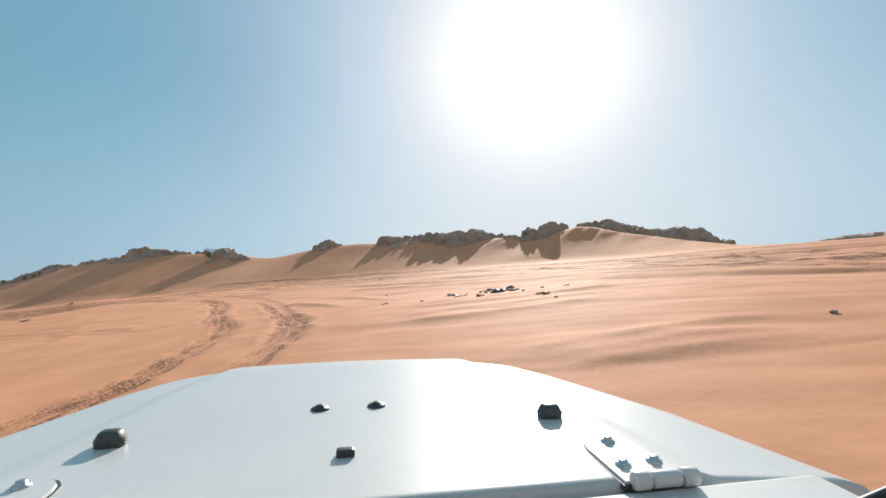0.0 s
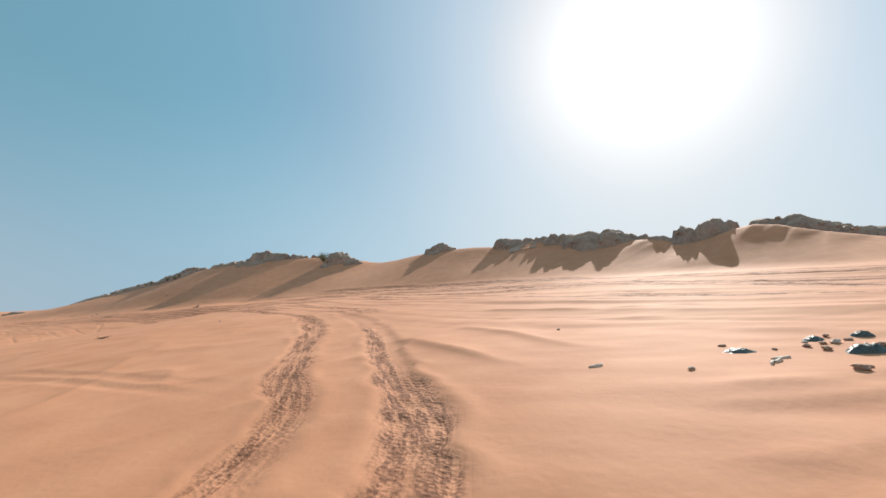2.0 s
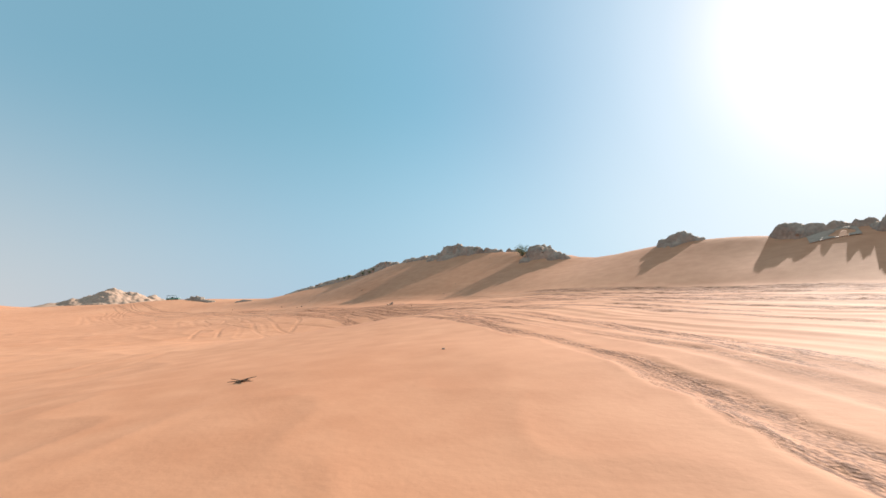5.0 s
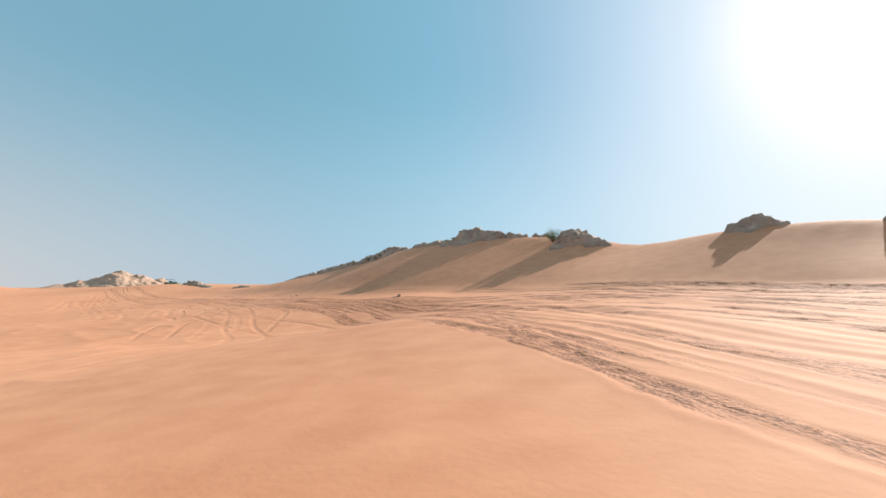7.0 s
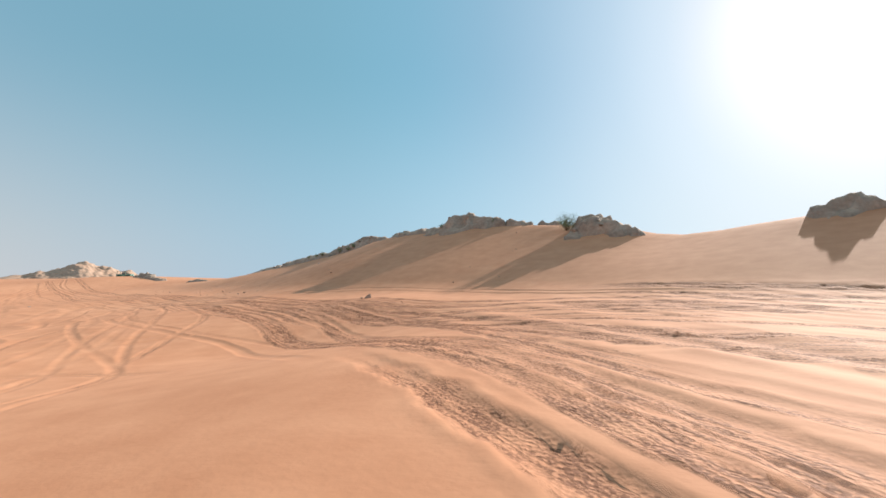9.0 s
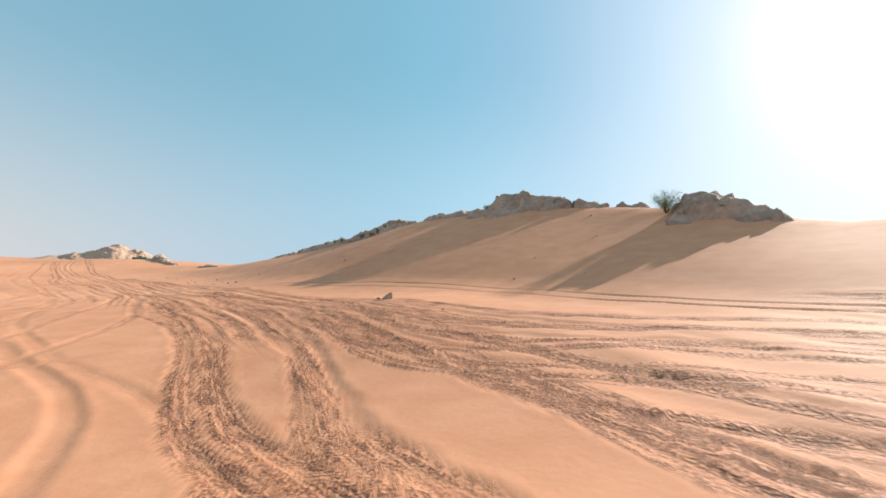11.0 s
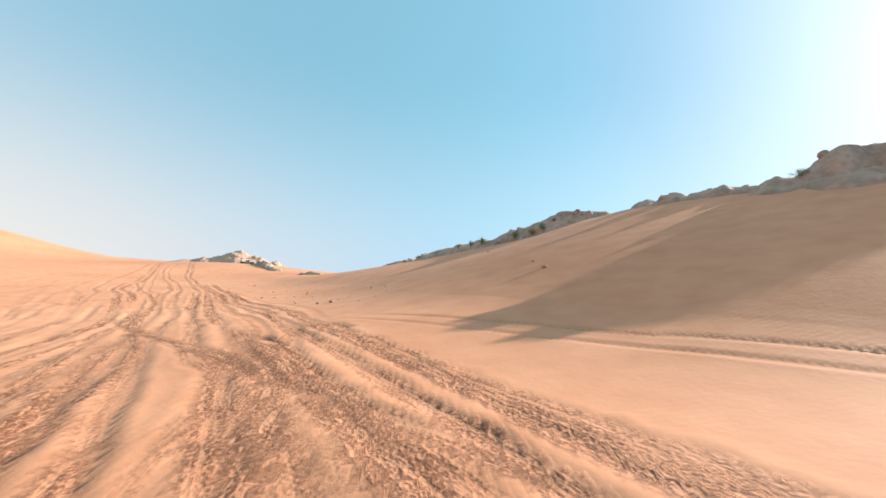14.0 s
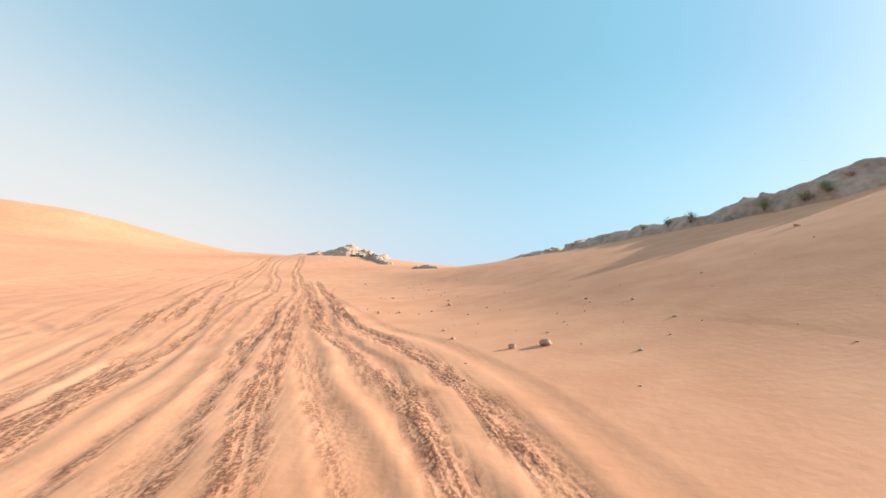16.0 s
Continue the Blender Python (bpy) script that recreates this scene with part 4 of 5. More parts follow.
outcrop("dark rock ledge beside a smooth sand dune", [(7.9, 51.8, 3.57, 1.3), (9.6, 50.5, 4.03, 1.7), (11.2, 49.2, 4.33, 1.8)])
outcrop("flat dark rock behind the dune top", [(15.4, 48.9, 4.09, 1.9), (17.6, 48.0, 3.80, 1.9), (19.4, 47.2, 3.23, 1.4)], dome=3.0, knobs=0.5, run=3)
outcrop("flat-topped dark rock mesa behind the dune", [(22.2, 49.6, 2.75, 2.3), (24.3, 48.8, 2.8, 2.3), (26.0, 48.0, 2.55, 1.5), (28.0, 47.2, 1.05, 1.2)], dome=3.0, knobs=0.5, run=3)
outcrop("distant dark flat rock at the edge of the plain", [(36.5, 46.6, 0.25, 1.6), (39, 46.0, 0.55, 2.0), (42.5, 44.4, 0.75, 2.4), (46.5, 42.5, 0.5, 2.4)], dome=3.0, knobs=0.5, run=3)
outcrop("low dark rock outcrop on the saddle", [(-130.4, 79.9, 1.6, 1.2), (-128.6, 79.6, 1.95, 1.3), (-126.4, 79.2, 2.15, 1.5), (-124.0, 78.8, 1.75, 1.3), (-121.6, 78.4, 1.35, 1.3), (-119.0, 78.0, 1.0, 1.1), (-117.0, 77.6, 0.85, 0.9)], step=0.16, grain=0.8, run=2)
outcrop("small dark rock outcrop on the saddle", [(-104.2, 76.5, 0.55, 0.9), (-102, 76.3, 0.9, 1.1), (-99.8, 76.2, 0.6, 0.9)], run=3)
outcrop("distant pale limestone hill beyond the saddle",
        [(-391, 167, 13.2, 27), (-387, 177, 9.8, 24), (-383.5, 190, 7.4, 14), (-379, 200, 3.0, 17), (-395.5, 155, 8.6, 20), (-397.5, 146, 6.6, 15), (-402, 136, 2.6, 18), (-380, 170, 6, 17)],
        rock_pale, 0.7, 2.6, "rock_hill", 0.25, 1.0, 0.15, gullies=1.3)


# ------------------------------------------------------------------ loose stones
def loose_stone(label, x, y, size, seed, material=stone, flat=0.75, sink=0.3, name="stone", level=3, group="", rough=0.3):
    bm = boulder(seed, size, rough, level, flat)
    ob = part(name, bm, material)
    low = min(v.co.z for v in ob.data.vertices)
    ob.location = (x, y, ground_z(x, y) - low * (1 - sink))
    ob.rotation_euler = (0, 0, seed * 1.7)
    return tagged(ob, label, "stone", group)


def wedge_stone(label, x, y, size, seed):
    """A pointed stone with broken faces, standing on its broad foot."""
    r = random.Random(seed)
    bm = bmesh.new()
    rings = []
    for z, wide, shift in ((-0.25, 1.08, 0.0), (0.0, 1.0, 0.0), (0.35, 0.80, 0.08), (0.68, 0.50, 0.16), (0.90, 0.22, 0.22), (0.97, 0.08, 0.24)):
        ring = []
        for k in range(9):
            a = 2 * math.pi * k / 9
            q = wide * (1 + r.uniform(-0.09, 0.09)) * 0.5
            ring.append(bm.verts.new((size * (math.cos(a) * q * 1.2 + shift * 1.4), size * math.sin(a) * q * 0.72, size * (z * 0.66 + r.uniform(-0.02, 0.02)))))
        rings.append(ring)
    for a, b in zip(rings[:-1], rings[1:]):
        for k in range(9):
            bm.faces.new((a[k], a[(k + 1) % 9], b[(k + 1) % 9], b[k]))
    bm.faces.new(rings[-1])
    bm.faces.new(rings[0][::-1])
    ob = part("stone", bm, stone, smooth=False)
    ob.location = (x, y, ground_z(x, y))
    ob.rotation_euler = (0, 0, radians(35))
    return tagged(ob, label, "stone")


wedge_stone("reddish pointed stone standing on the sand", -38.5, 49.05, 0.36, 5)
loose_stone("small flat stone leaning on a pointed one", -38.78, 48.9, 0.2, 5, stone, 0.42)
for k, (x, y, size) in enumerate(((-66.3, 58.1, 0.13), (-61.1, 54.9, 0.09), (-65.2, 55.8, 0.11), (-64.5, 56.1, 0.08), (-64.7, 56.6, 0.09), (-62.8, 56.6, 0.08),
                                  (-60.1, 54.5, 0.10), (-69.2, 57.4, 0.14), (-83.5, 61.8, 0.24), (-59.0, 58.0, 0.10), (-60.5, 58.3, 0.11), (-60.1, 58.0, 0.08),
                                  (-58.9, 64.3, 0.20), (-37.4, 67.1, 0.20), (-35.6, 62.9, 0.11), (-35.7, 62.4, 0.11), (-34.0, 56.5, 0.10), (-52.4, 59.6, 0.16), (-37.4, 58.8, 0.10))):
    loose_stone("flat brown stone lying on the sand slope", x, y, size, 40 + k, stone, 0.42, 0.3, "stone", 2, "stones on the dune slope")
loose_stone("brown stone lying on the sand", -58.2, 55.0, 0.20, 2, stone, 0.6, group="stones below the slope")
loose_stone("small brown stone beside a larger one", -58.5, 54.6, 0.13, 8, stone, 0.7, group="stones below the slope")
loose_stone("brown stone on the sand slope", -65.4, 57.6, 0.14, 4, stone, 0.6, group="stones below the slope")
loose_stone("brown stone half buried in the slope", -51.2, 58.6, 0.2, 6, stone, 0.5, group="stones below the slope")
loose_stone("small brown stone on the sand", -65.3, 55.2, 0.12, 9, stone, 0.7, group="stones below the slope")
loose_stone("small brown stone on the sand", -37.0, 55.8, 0.13, 3, stone, 0.6, group="stones below the slope")
loose_stone("small brown stone on the sand", -35.3, 48.0, 0.08, 7, stone, 0.6, group="stones below the slope")
loose_stone("small dark stone on the sand", -15.3, 22.9, 0.07, 7, rock_dark, 0.6)
loose_stone("small dark stone on the sand", -1.95, 15.6, 0.065, 2, rock_dark, 0.6)
loose_stone("dark stone on the rippled sand", 4.8, 6.0, 0.09, 12, rock_dark, 0.5)
for k, (x, y, size, what) in enumerate((
        (0.76, 11.15, 0.15, 1), (1.84, 11.44, 0.10, 1), (0.53, 12.37, 0.06, 0), (1.38, 13.02, 0.09, 0), (0.90, 12.43, 0.09, 0), (1.01, 12.24, 0.12, 0),
        (1.58, 12.26, 0.14, 0), (0.07, 12.72, 0.09, 0), (1.27, 12.58, 0.13, 2), (1.67, 12.01, 0.19, 2), (1.80, 12.10, 0.12, 2), (2.36, 11.75, 0.10, 2), (-0.60, 11.54, 0.08, 2),
        (1.12, 12.55, 0.08, 0), (1.48, 12.72, 0.10, 0), (0.86, 11.22, 0.07, 1), (1.00, 12.70, 0.07, 2))):
    loose_stone(("dark brown stone in the rubble on sand", "reddish brown stone in the rubble", "pale bleached stone in the rubble")[what],
                x, y, size, k + 20, (stone, stone, chalk)[what], 0.36, 0.25, "rubble_stone", 3, "rubble on the sand", 0.6)


def crumpled_sheet(x, y, length, tall, turn, seed):
    """A stiff crumpled sheet, half drifted over: sharp folds over a low arched body."""
    n, m = 22, 15
    bm = bmesh.new()
    grid = []
    off = Vector((seed * 2.7, seed * 5.1, 0.4))
    for i in range(n):
        row = []
        for j in range(m):
            a, b = i / (n - 1) * 2 - 1, j / (m - 1) * 2 - 1
            p = Vector((a * 1.8, b * 1.3, 0)) + off
            fold = abs(noise.noise(p * 1.4)) * 0.35 + abs(noise.noise(p * 3.1)) * 0.12
            arch = max(0.0, 1 - 0.85 * a * a - 0.9 * b * b)
            rim = 1 + 0.22 * noise.noise(p * 1.1 + Vector((9, 0, 0)))
            row.append(bm.verts.new((a * length / 2 * rim, b * length * 0.34 * rim, tall * (arch * (0.75 + fold) - 0.18))))
        grid.append(row)
    for i in range(n - 1):
        for j in range(m - 1):
            bm.faces.new((grid[i][j], grid[i + 1][j], grid[i + 1][j + 1], grid[i][j + 1]))
    bmesh.ops.solidify(bm, geom=bm.faces[:], thickness=0.006)
    ob = part("plastic_sheet", bm, teal_sheet, smooth=False)
    ob.matrix_world = pose(x, y, ground_z(x, y), 0, 0, turn)
    return tagged(ob, "crumpled dark teal plastic sheet half buried in sand", "debris", "crumpled sheets in the rubble")


for k, (x, y, length, tall, turn) in enumerate(((1.31, 12.06, 0.46, 0.125, 10), (1.74, 12.95, 0.26, 0.085, -20), (1.17, 12.87, 0.30, 0.075, 25), (0.16, 12.38, 0.36, 0.055, -15))):
    crumpled_sheet(x, y, length, tall, turn, 3 + k)


def chip(x, y, length, turn, seed):
    """A bleached flat splinter that lies on the sand."""
    r = random.Random(seed)
    bm = bmesh.new()
    n = 9
    pts = []
    for k in range(n):
        a = 2 * math.pi * k / n
        q = 1 + r.uniform(-0.3, 0.3)
        pts.append((math.cos(a) * length / 2 * q, math.sin(a) * length * 0.11 * q))
    lo = [bm.verts.new((px, py, -0.02)) for px, py in pts]
    hi = [bm.verts.new((px * 0.9, py * 0.85, 0.006 + r.uniform(0, 0.010))) for px, py in pts]
    bm.faces.new(hi)
    bm.faces.new(lo[::-1])
    for k in range(n):
        bm.faces.new((lo[k], lo[(k + 1) % n], hi[(k + 1) % n], hi[k]))
    ob = part("splinter", bm, chalk, smooth=False)
    ob.matrix_world = pose(x, y, ground_z(x, y) + 0.012, r.uniform(-6, 6), r.uniform(-8, 8), turn)
    return tagged(ob, "bleached pale splinter lying on the sand", "debris", "pale splinters on the sand")


for k, (x, y, length, turn) in enumerate(((0.22, 11.66, 0.22, 65), (0.30, 11.72, 0.18, 50), (0.39, 11.88, 0.19, 15), (-1.55, 11.96, 0.17, 20), (-1.48, 12.02, 0.10, 80),
                                          (2.88, 11.46, 0.15, -5), (2.05, 10.5, 0.18, 10), (2.2, 9.6, 0.07, 0), (-72.4, 44.2, 0.5, 10))):
    chip(x, y, length, turn, 50 + k)


def dry_twigs(label, x, y, size, seed):
    """A small heap of dry broken twigs."""
    r = random.Random(seed)
    base = new("dry_twigs")
    base.location = (x, y, ground_z(x, y))
    for k in range(9):
        a, lean = r.uniform(0, 6.28), r.uniform(0.05, 0.55)
        ln = size * r.uniform(0.5, 1.0)
        tip = Vector((math.cos(a) * ln * 0.6, math.sin(a) * ln * 0.6, ln * lean * 0.5))
        mid = tip * 0.5 + Vector((r.uniform(-1, 1), r.uniform(-1, 1), 0.5)) * 0.08 * ln
        part("twig", tube([(-tip.x * 0.4, -tip.y * 0.4, 0.0), mid, tip], (0.012, 0.009, 0.004), 5), wood_dry, base)
    return tagged(base, label, "plant debris")


dry_twigs("heap of dry broken twigs on smooth sand", -17.0, 19.2, 0.42, 3)
dry_twigs("pale dry brushwood beside the rubble", 2.15, 10.4, 0.28, 5)


def shrub(label, x, y, height, seed, sparse=False, zoff=0.0):
    """A wind-worn desert shrub: forking stems and many small leaf clumps with gaps."""
    r = random.Random(seed)
    base = new("desert_shrub")
    base.location = (x, y, ground_z(x, y) + zoff)
    tips = []
    for k in range(9 if sparse else 15):
        a = r.uniform(0, 6.28)
        lean = r.uniform(0.1, 0.85)
        top = Vector((math.cos(a) * lean, math.sin(a) * lean, r.uniform(0.35, 1.0) * math.sqrt(1.05 - lean * lean))) * height
        knee = top * 0.45 + Vector((r.uniform(-1, 1), r.uniform(-1, 1), 0.6)) * 0.09 * height
        part("stem", tube([(0, 0, -0.1), knee, top], (0.014 * height, 0.010 * height, 0.004 * height), 5), wood_dry, base)
        for q in (0.25, 0.4, 0.55, 0.65, 0.75, 0.85, 0.93, 1.0):
            tips.append(knee * (q / 0.45) if q < 0.45 else knee + (top - knee) * ((q - 0.45) / 0.55))
    verts, faces = [], []
    for p in tips:
        for _ in range(12 if sparse else 34):
            c = p + Vector((r.gauss(0, 1), r.gauss(0, 1), r.gauss(0, 0.8))) * 0.12 * height
            d = Vector((r.uniform(-1, 1), r.uniform(-1, 1), r.uniform(-0.3, 1))).normalized()
            e = d.orthogonal().normalized()
            s = height * r.uniform(0.018, 0.036)
            i = len(verts)
            verts += [c - d * s, c + e * s * 0.35, c + d * s, c - e * s * 0.35]
            faces.append((i, i + 1, i + 2, i + 3))
    me = mesh_from("foliage", [tuple(v) for v in verts], faces, leaf, False)
    fol = new("foliage", me)
    fol.parent = base
    return tagged(base, label, "shrub", "desert shrubs")


shrub("feathery green desert shrub beside a rock ledge", -32.78, 66.55, 1.3, 1, False, 0.25)
shrub("small green shrub growing among crest rocks", -46.6, 69.3, 0.5, 2, False, 0.35)
shrub("small sparse shrub growing among crest rocks", -40.8, 69.6, 0.5, 3, False, 0.25)
shrub("pale green shrub on the rocky dune crest", -68.7, 72.9, 0.42, 4, False, 0.4)
shrub("pale green shrub on the rocky dune crest", -67.2, 72.6, 0.45, 5, False, 0.35)
shrub("dark green shrub on the rocky dune crest", -61.3, 72.2, 0.5, 6, False, 0.3)
shrub("pale green shrub on the rocky dune crest", -70.4, 73.2, 0.35, 7, False, 0.35)
shrub("dark green shrub on the rocky dune crest", -63.5, 72.0, 0.5, 16, False, 0.25)
shrub("dark green shrub on the rocky dune crest", -61.9, 71.8, 0.42, 17, False, 0.2)


def scatter_pebbles():
    """Small dark stones strewn at the foot of the slope, too small to tell apart."""
    r = random.Random(17)
    verts, faces = [], []
    for k in range(190):
        q = r.random()
        x = -56 - 34 * q + r.gauss(0, 1.5)
        y = 56.0 + 9 * q + r.gauss(0, 2.2)
        s = 0.015 + 0.035 * r.random() ** 3
        z = ground_z(x, y)
        i = len(verts)
        for dx, dy, dz in ((-1, 0, 0), (0, -1, 0), (1, 0, 0), (0, 1, 0), (0.2, 0.1, 0.8), (0, 0, -0.8)):
            verts.append((x + dx * s * r.uniform(0.7, 1.3), y + dy * s * r.uniform(0.7, 1.3), z + dz * s))
        faces += [(i, i + 1, i + 4), (i + 1, i + 2, i + 4), (i + 2, i + 3, i + 4), (i + 3, i, i + 4),
                  (i + 1, i, i + 5), (i + 2, i + 1, i + 5), (i + 3, i + 2, i + 5), (i, i + 3, i + 5)]
    return tagged(new("pebbles", mesh_from("pebbles", verts, faces, stone, False)), "small brown pebbles strewn over the sand slope", "pebbles", kind="stuff")


scatter_pebbles()


# ------------------------------------------------------------------ white off-road car, parked where the drive begins
def build_car():
    car = new("offroad_car")
    car.matrix_world = pose(PATH[0][1], PATH[0][2], PATH[0][3], 3.94, 3.8, 10.3) @ pose(-0.026, 0, -1.55)
    tagged(car, "white off-road car with black rubber hood stops on sand", "car")

    # hood: half width by distance ahead, gently crowned, with a crease along each side
    ys = np.concatenate([np.linspace(0.80, 1.66, 30), np.linspace(1.69, 2.0, 16)])
    def half_w(y):
        return float(np.interp(y, (0.72, 1.25, 1.5, 1.66, 1.78, 1.90, 2.0), (1.09, 0.95, 0.825, 0.745, 0.655, 0.52, 0.36)))
    def top_z(y, x, w):
        q = abs(x) / w
        crease = np.interp(y, (0.75, 1.52, 1.9), (0.69, 0.535, 0.40))
        z = 1.125 - 0.012 * q * q
        z -= 0.009 * float(ease(0.0, 0.03, abs(x) - crease)) + 0.08 * max(0.0, abs(x) - crease)
        z -= 0.03 * max(0.0, (q - 0.94) / 0.06) ** 2
        z -= 0.7 * max(0.0, y - 1.76) ** 2
        return z
    bm = bmesh.new()
    grid = []
    for y in ys:
        w = half_w(y)
        grid.append([bm.verts.new((q * w, y, top_z(y, q * w, w))) for q in np.linspace(-1, 1, 61)])
    for a, b in zip(grid[:-1], grid[1:]):
        for k in range(60):
            bm.faces.new((a[k], a[k + 1], b[k + 1], b[k]))
    edge = [grid[i][0] for i in range(len(ys))][::-1] + grid[0][1:-1] + [grid[i][60] for i in range(len(ys))] + grid[-1][1:-1][::-1]
    skirt = [bm.verts.new((v.co.x * 1.012, v.co.y + (0.012 if v.co.y > 1.99 else -0.004 if v.co.y < 0.81 else 0), v.co.z - 0.05)) for v in edge]
    for k in range(len(edge)):
        bm.faces.new((edge[k], skirt[k], skirt[(k + 1) % len(edge)], edge[(k + 1) % len(edge)]))
    bmesh.ops.recalc_face_normals(bm, faces=bm.faces[:])
    hood = part("hood", bm, paint, car, "glossy white engine hood")

    for s in (-1, 1):
        bm = box(0.506 * s, 1.15, 1.134, 0.062, 0.042, 0.044, 0.019, 4)
        for v in bm.verts:
            if v.co.z > 1.14:
                v.co.x = 0.506 * s + (v.co.x - 0.506 * s) * 0.82
        part("hood_stop", bm, rubber, hood, "black rubber hood stop")
    for s in (-1, 1):
        bm = lathe([(0.024, 0), (0.025, 0.003), (0.021, 0.007), (0.011, 0.009), (0.010, 0.013), (0.006, 0.014)], 20)
        bmesh.ops.translate(bm, verts=bm.verts[:], vec=(0.074 * s, 1.302, 1.123))
        part("washer_nozzle", bm, plastic, hood, "dark washer nozzle")
    bm = box(0, 1.0, 1.130, 0.038, 0.024, 0.020, 0.007, 3)
    part("hood_catch", bm, plastic, hood, "small dark hood catch")
    for s in (-1, 1):
        bm = bmesh.new()
        outline = [(0.500, 0.79), (0.500, 0.945), (0.505, 0.968), (0.518, 0.986), (0.536, 0.995), (0.560, 0.998), (0.585, 0.996), (0.602, 0.988), (0.612, 0.972), (0.640, 0.79)]
        lo = [bm.verts.new((x * s, y, 1.116)) for x, y in outline]
        hi = [bm.verts.new((0.565 * s + (x * s - 0.565 * s) * 0.94, 0.88 + (y - 0.88) * 0.96, 1.128)) for x, y in outline]
        bm.faces.new(hi)
        for k in range(len(lo)):
            bm.faces.new((lo[k], lo[(k + 1) % len(lo)], hi[(k + 1) % len(lo)], hi[k]))
        bmesh.ops.recalc_face_normals(bm, faces=bm.faces[:])
        hinge = part("hinge", bm, paint, car, "white painted hood hinge", smooth=False)
        bm = bmesh.new()
        ring_lo = [bm.verts.new((0.565 * s + (x * s - 0.565 * s) * 1.035, 0.89 + (y - 0.89) * 1.02, 1.112)) for x, y in outline]
        ring_hi = [bm.verts.new((v.co.x, v.co.y, 1.1235)) for v in ring_lo]
        bm.faces.new(ring_hi)
        for k in range(len(outline)):
            bm.faces.new((ring_lo[k], ring_lo[(k + 1) % len(outline)], ring_hi[(k + 1) % len(outline)], ring_hi[k]))
        bmesh.ops.recalc_face_normals(bm, faces=bm.faces[:])
        part("gasket", bm, rubber, hinge, "dark rubber gasket", smooth=False)
        for x0, x1, r in ((0.513, 0.545, 0.0165), (0.548, 0.606, 0.0150), (0.609, 0.642, 0.0165)):
            bm = lathe([(r * 0.6, x0), (r * 0.92, x0 + 0.0015), (r, x0 + 0.004), (r, x1 - 0.004), (r * 0.92, x1 - 0.0015), (r * 0.6, x1)], 22, "x")
            bmesh.ops.transform(bm, matrix=pose(0, 0.785, 1.131) @ Matrix.Diagonal((s, 1, 1, 1)), verts=bm.verts[:])
            bmesh.ops.recalc_face_normals(bm, faces=bm.faces[:])
            part("hinge_barrel", bm, paint, hinge)
        for bx, by in ((0.564, 0.965), (0.535, 0.855), (0.605, 0.86)):
            bm = lathe([(0.016, 0), (0.015, 0.004), (0.009, 0.005), (0.009, 0.011), (0.004, 0.012)], 14)
            bmesh.ops.translate(bm, verts=bm.verts[:], vec=(bx * s, by, 1.127))
            part("bolt", bm, steel, hinge, "bare steel bolt")
    part("cowl", box(0, 0.61, 1.085, 1.80, 0.35, 0.06, 0.012), paint, car)
    part("windshield_base", box(0, 0.43, 1.10, 1.66, 0.06, 0.06, 0.012), paint, car)
    # wipers at rest
    for s in (1, -1):
        arm = part("wiper_arm", tube([(0.43 * s, 0.50, 1.10), (0.48 * s, 0.52, 1.15), (0.577 * s, 0.48, 1.225), (0.65 * s, 0.465, 1.26), (0.80 * s, 0.42, 1.335)], (0.012, 0.011, 0.009, 0.008, 0.007), 8), plastic, car, "black wiper arm")
        part("wiper_blade", tube([(0.58 * s, 0.455, 1.212), (0.82 * s, 0.395, 1.332)], (0.006, 0.006), 6), rubber, arm)
    # frame of the windshield, with no pane in it
    for s in (-1, 1):
        part("windshield_pillar", tube([(0.84 * s, 0.43, 1.10), (0.80 * s, 0.34, 1.5), (0.75 * s, 0.26, 1.86)], (0.035, 0.033, 0.033), 10), paint, car)
    part("windshield_header", tube([(-0.75, 0.26, 1.86), (0, 0.27, 1.875), (0.75, 0.26, 1.86)], (0.04, 0.04, 0.04), 10), paint, car)
    part("roof", box(0, -0.75, 1.88, 1.46, 2.1, 0.05, 0.02), paint, car)
    # body
    for s in (-1, 1):
        bm = box(0.80 * s, 1.28, 0.86, 0.36, 1.16, 0.36, 0.05, 3)
        for v in bm.verts:
            if v.co.z > 0.9:
                v.co.z -= 0.02 + 0.05 * max(0, v.co.y - 1.3)
                v.co.x *= 0.94 - 0.10 * max(0, v.co.y - 0.9)
        part("fender", bm, paint, car)
        bm = tube([(0.86 * s, 0.62, 0.62), (0.90 * s, 0.72, 0.84), (0.92 * s, 0.92, 0.93), (0.92 * s, 1.5, 0.93), (0.90 * s, 1.76, 0.84), (0.86 * s, 1.86, 0.62)], [0.055] * 6, 10)
        part("fender_flare", bm, plastic, car, "black plastic wheel-arch flare")
        door = part("door", box(0.80 * s, -0.13, 0.85, 0.06, 1.08, 0.66, 0.02), paint, car)
        part("door_handle", box(0.815 * s, -0.48, 1.05, 0.03, 0.14, 0.035, 0.01), plastic, door)
        part("window_frame", tube([(0.80 * s, 0.36, 1.19), (0.74 * s, 0.22, 1.83), (0.72 * s, -0.58, 1.83), (0.76 * s, -0.60, 1.19)], [0.02] * 4, 8), plastic, door)
        part("rear_side", box(0.77 * s, -1.38, 0.83, 0.07, 1.52, 0.70, 0.03), paint, car)
        part("roof_pillar", tube([(0.755 * s, -0.66, 1.16), (0.72 * s, -0.66, 1.87)], (0.035, 0.035), 8), paint, car)
        part("rear_pillar", tube([(0.755 * s, -2.08, 1.16), (0.71 * s, -1.78, 1.87)], (0.035, 0.035), 8), paint, car)
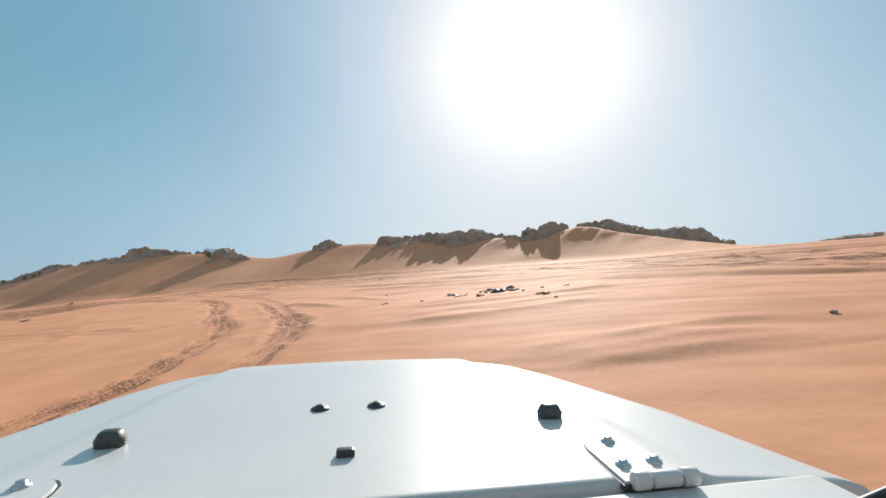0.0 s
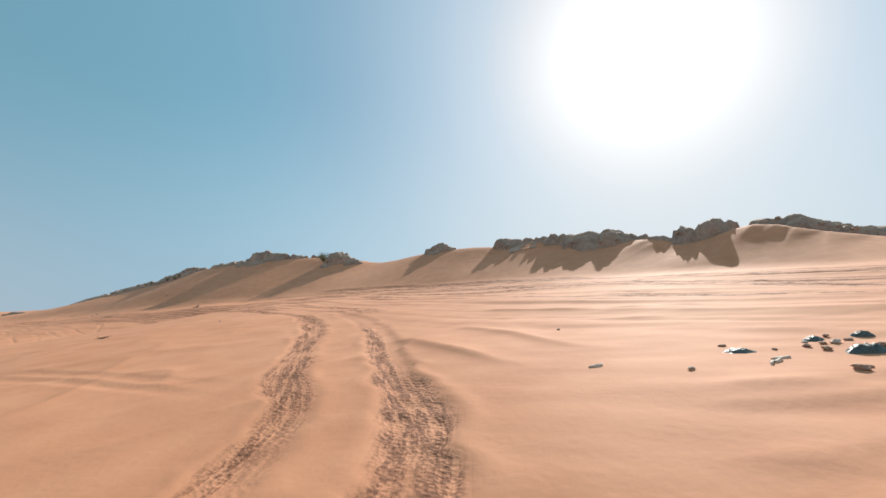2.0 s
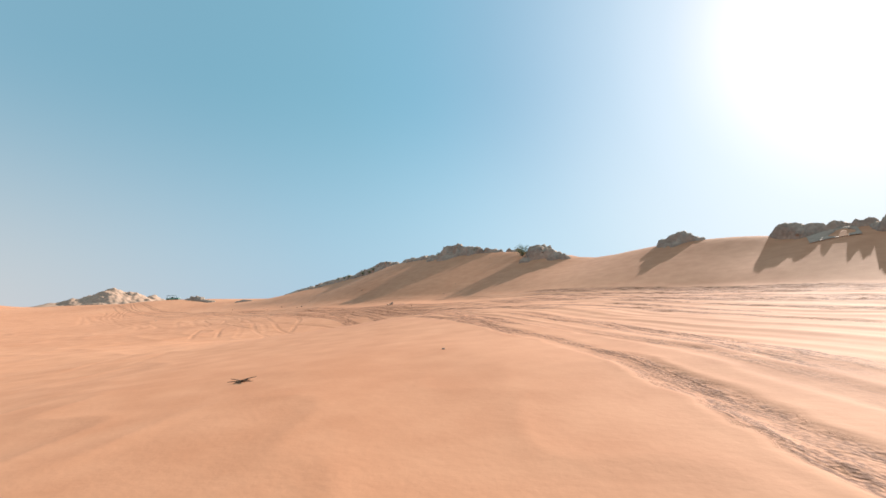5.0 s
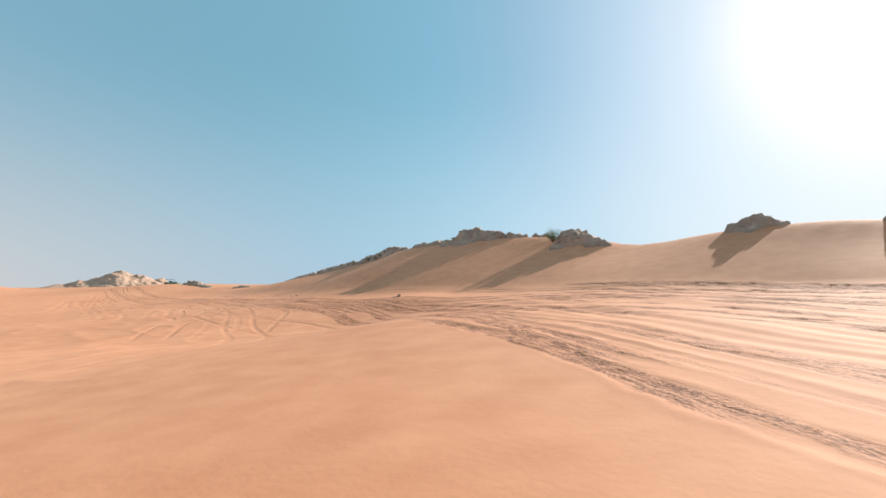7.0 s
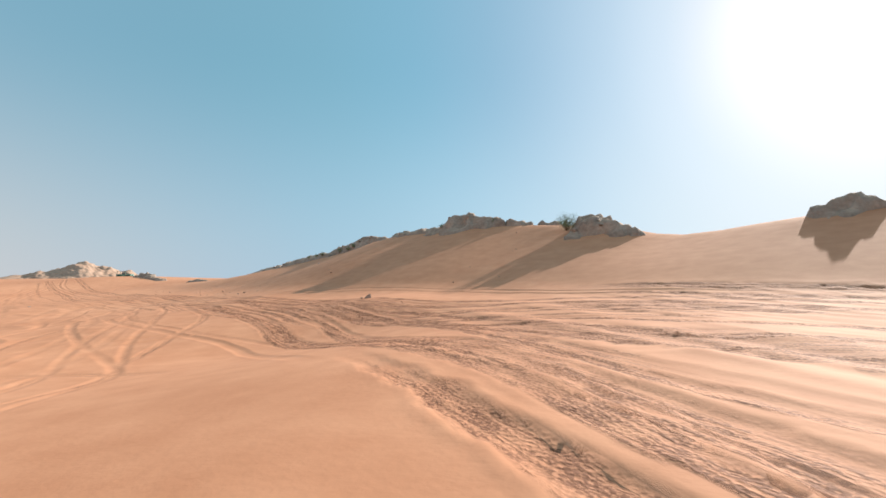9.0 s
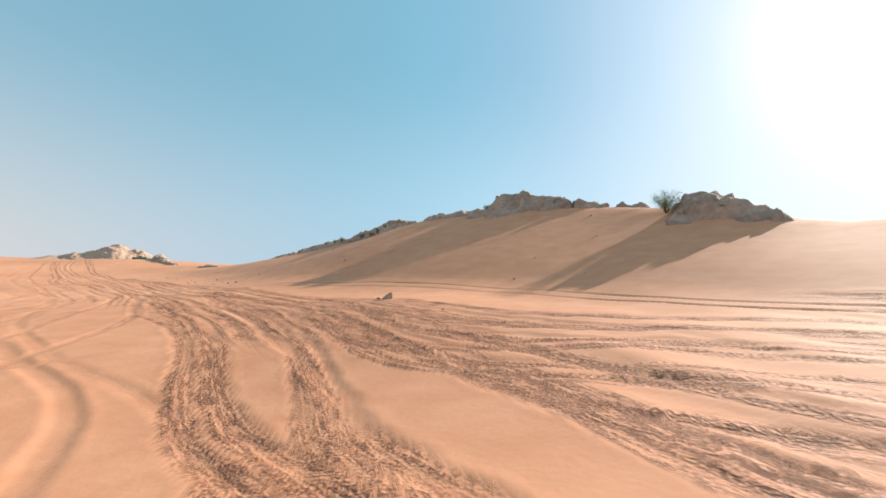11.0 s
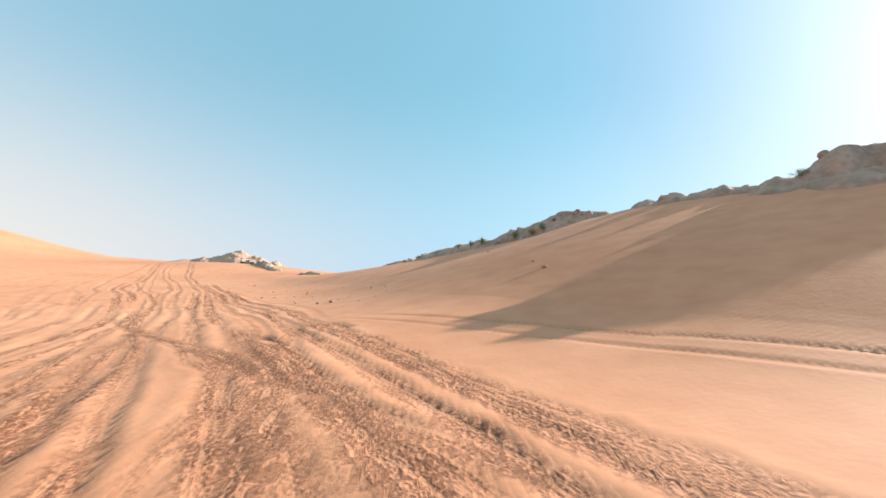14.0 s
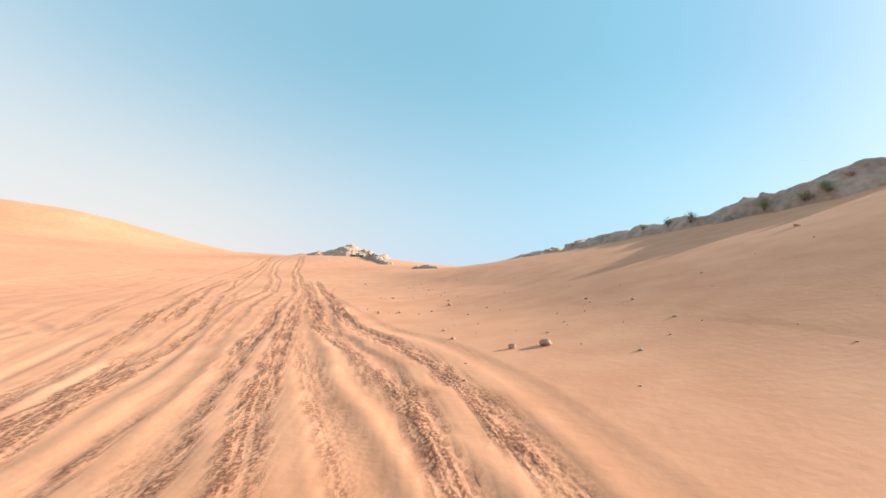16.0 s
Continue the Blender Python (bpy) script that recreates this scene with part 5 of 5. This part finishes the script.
        pane = box(0.745 * s, -1.32, 1.51, 0.006, 1.10, 0.56, 0)
        side_window = part("side_window", pane, glass, car, smooth=False)
        side_window.visible_shadow = False
        part("mirror", box(0.98 * s, 0.40, 1.22, 0.2, 0.09, 0.16, 0.03, 3), plastic, car, "black door mirror")
        part("sill", box(0.74 * s, -0.3, 0.48, 0.1, 2.0, 0.12, 0.03), plastic, car)
        part("headlight", lathe([(0.09, 0.0), (0.092, 0.03), (0.07, 0.05), (0.02, 0.06)], 24), lamp_glass, car).matrix_basis = pose(0.36 * s, 1.90, 0.86, -90)
    for k in range(7):
        part("grille_slat", box(-0.21 + 0.07 * k, 1.925, 0.86, 0.035, 0.03, 0.26, 0.01), plastic, car)
    part("grille_panel", box(0, 1.88, 0.86, 1.06, 0.06, 0.36, 0.02), paint, car)
    part("engine_bay", box(0, 1.30, 0.76, 1.10, 1.12, 0.42, 0.02), plastic, car)
    part("firewall", box(0, 0.50, 0.82, 1.50, 0.06, 0.50, 0.01), paint, car)
    part("front_bumper", box(0, 2.10, 0.60, 1.66, 0.18, 0.17, 0.04, 3), plastic, car)
    part("rear_bumper", box(0, -2.26, 0.58, 1.60, 0.16, 0.16, 0.04, 3), plastic, car)
    part("tailgate", box(0, -2.13, 0.83, 1.50, 0.06, 0.70, 0.02), paint, car)
    part("floor_pan", box(0, -0.75, 0.50, 1.48, 2.74, 0.08, 0.02), plastic, car)
    part("dashboard", box(0, 0.38, 0.98, 1.46, 0.16, 0.22, 0.05, 3), plastic, car)
    for s in (-1, 1):
        seat = part("seat", box(0.36 * s, -0.55, 0.72, 0.50, 0.52, 0.18, 0.06, 3), fabric, car, "black fabric seat")
        bm = box(0, 0, 0.30, 0.48, 0.14, 0.62, 0.05, 3)
        bmesh.ops.transform(bm, matrix=pose(0.36 * s, -0.84, 0.76, 14), verts=bm.verts[:])
        part("backrest", bm, fabric, seat)
    for sx in (-1, 1):
        for wy in (1.28, -1.42):
            tyre = part("wheel", lathe([(0.20, -0.115), (0.36, -0.12), (0.395, -0.085), (0.40, 0), (0.395, 0.085), (0.36, 0.12), (0.20, 0.115)], 36, "x"), rubber, car, "black off-road tyre with alloy rim")
            tyre.location = (0.79 * sx, wy, 0.385)
            part("rim", lathe([(0.02, 0.07 * sx), (0.17, 0.075 * sx), (0.21, 0.118 * sx), (0.215, 0.0)], 28, "x"), alloy, tyre, "grey alloy rim")
    return car


build_car()


def build_green_car():
    """A small open-sided off-road car that stands far off on the saddle."""
    car = new("offroad_car")
    x, y = -146.5, 84.2
    car.matrix_world = pose(x, y, ground_z(x, y), 0, 0, -52)
    tagged(car, "green open-sided off-road car standing on the sandy saddle", "car")
    body = box(0, 0, 0.82, 1.56, 3.3, 0.56, 0.07, 3)
    for v in body.verts:
        if v.co.y > 0.6 and v.co.z > 0.9:
            v.co.z -= 0.06
    part("body", body, green_paint, car)
    part("hood", box(0, 1.08, 1.08, 1.20, 1.10, 0.12, 0.05, 3), green_paint, car)
    part("roof", box(0, -0.55, 1.84, 1.40, 1.85, 0.07, 0.03), plastic, car, "black roof panel")
    for sx in (-1, 1):
        part("windshield_pillar", tube([(0.68 * sx, 0.52, 1.08), (0.66 * sx, 0.30, 1.84)], (0.04, 0.04), 8), green_paint, car)
        part("rear_pillar", tube([(0.68 * sx, -1.45, 1.08), (0.66 * sx, -1.40, 1.84)], (0.04, 0.04), 8), green_paint, car)
        part("headlight", lathe([(0.10, 0.0), (0.10, 0.03), (0.06, 0.05), (0.02, 0.055)], 16), lamp_glass, car).matrix_basis = pose(0.48 * sx, 1.64, 0.92, -90)
        part("seat", box(0.36 * sx, -0.35, 1.14, 0.46, 0.16, 0.62, 0.05), fabric, car)
        for wy in (1.08, -1.05):
            part("fender", box(0.84 * sx, wy, 0.88, 0.26, 0.98, 0.10, 0.04), plastic, car)
            tyre = part("wheel", lathe([(0.18, -0.12), (0.34, -0.125), (0.38, -0.08), (0.385, 0), (0.38, 0.08), (0.34, 0.125), (0.18, 0.12)], 28, "x"), rubber, car)
            tyre.location = (0.80 * sx, wy, 0.37)
            part("rim", lathe([(0.02, 0.07 * sx), (0.16, 0.08 * sx), (0.19, 0.12 * sx), (0.195, 0.0)], 20, "x"), alloy, tyre)
    part("front_bumper", box(0, 1.76, 0.62, 1.50, 0.14, 0.16, 0.04), plastic, car)
    part("grille", box(0, 1.655, 0.90, 0.66, 0.03, 0.24, 0.01), plastic, car)
    return car


build_green_car()
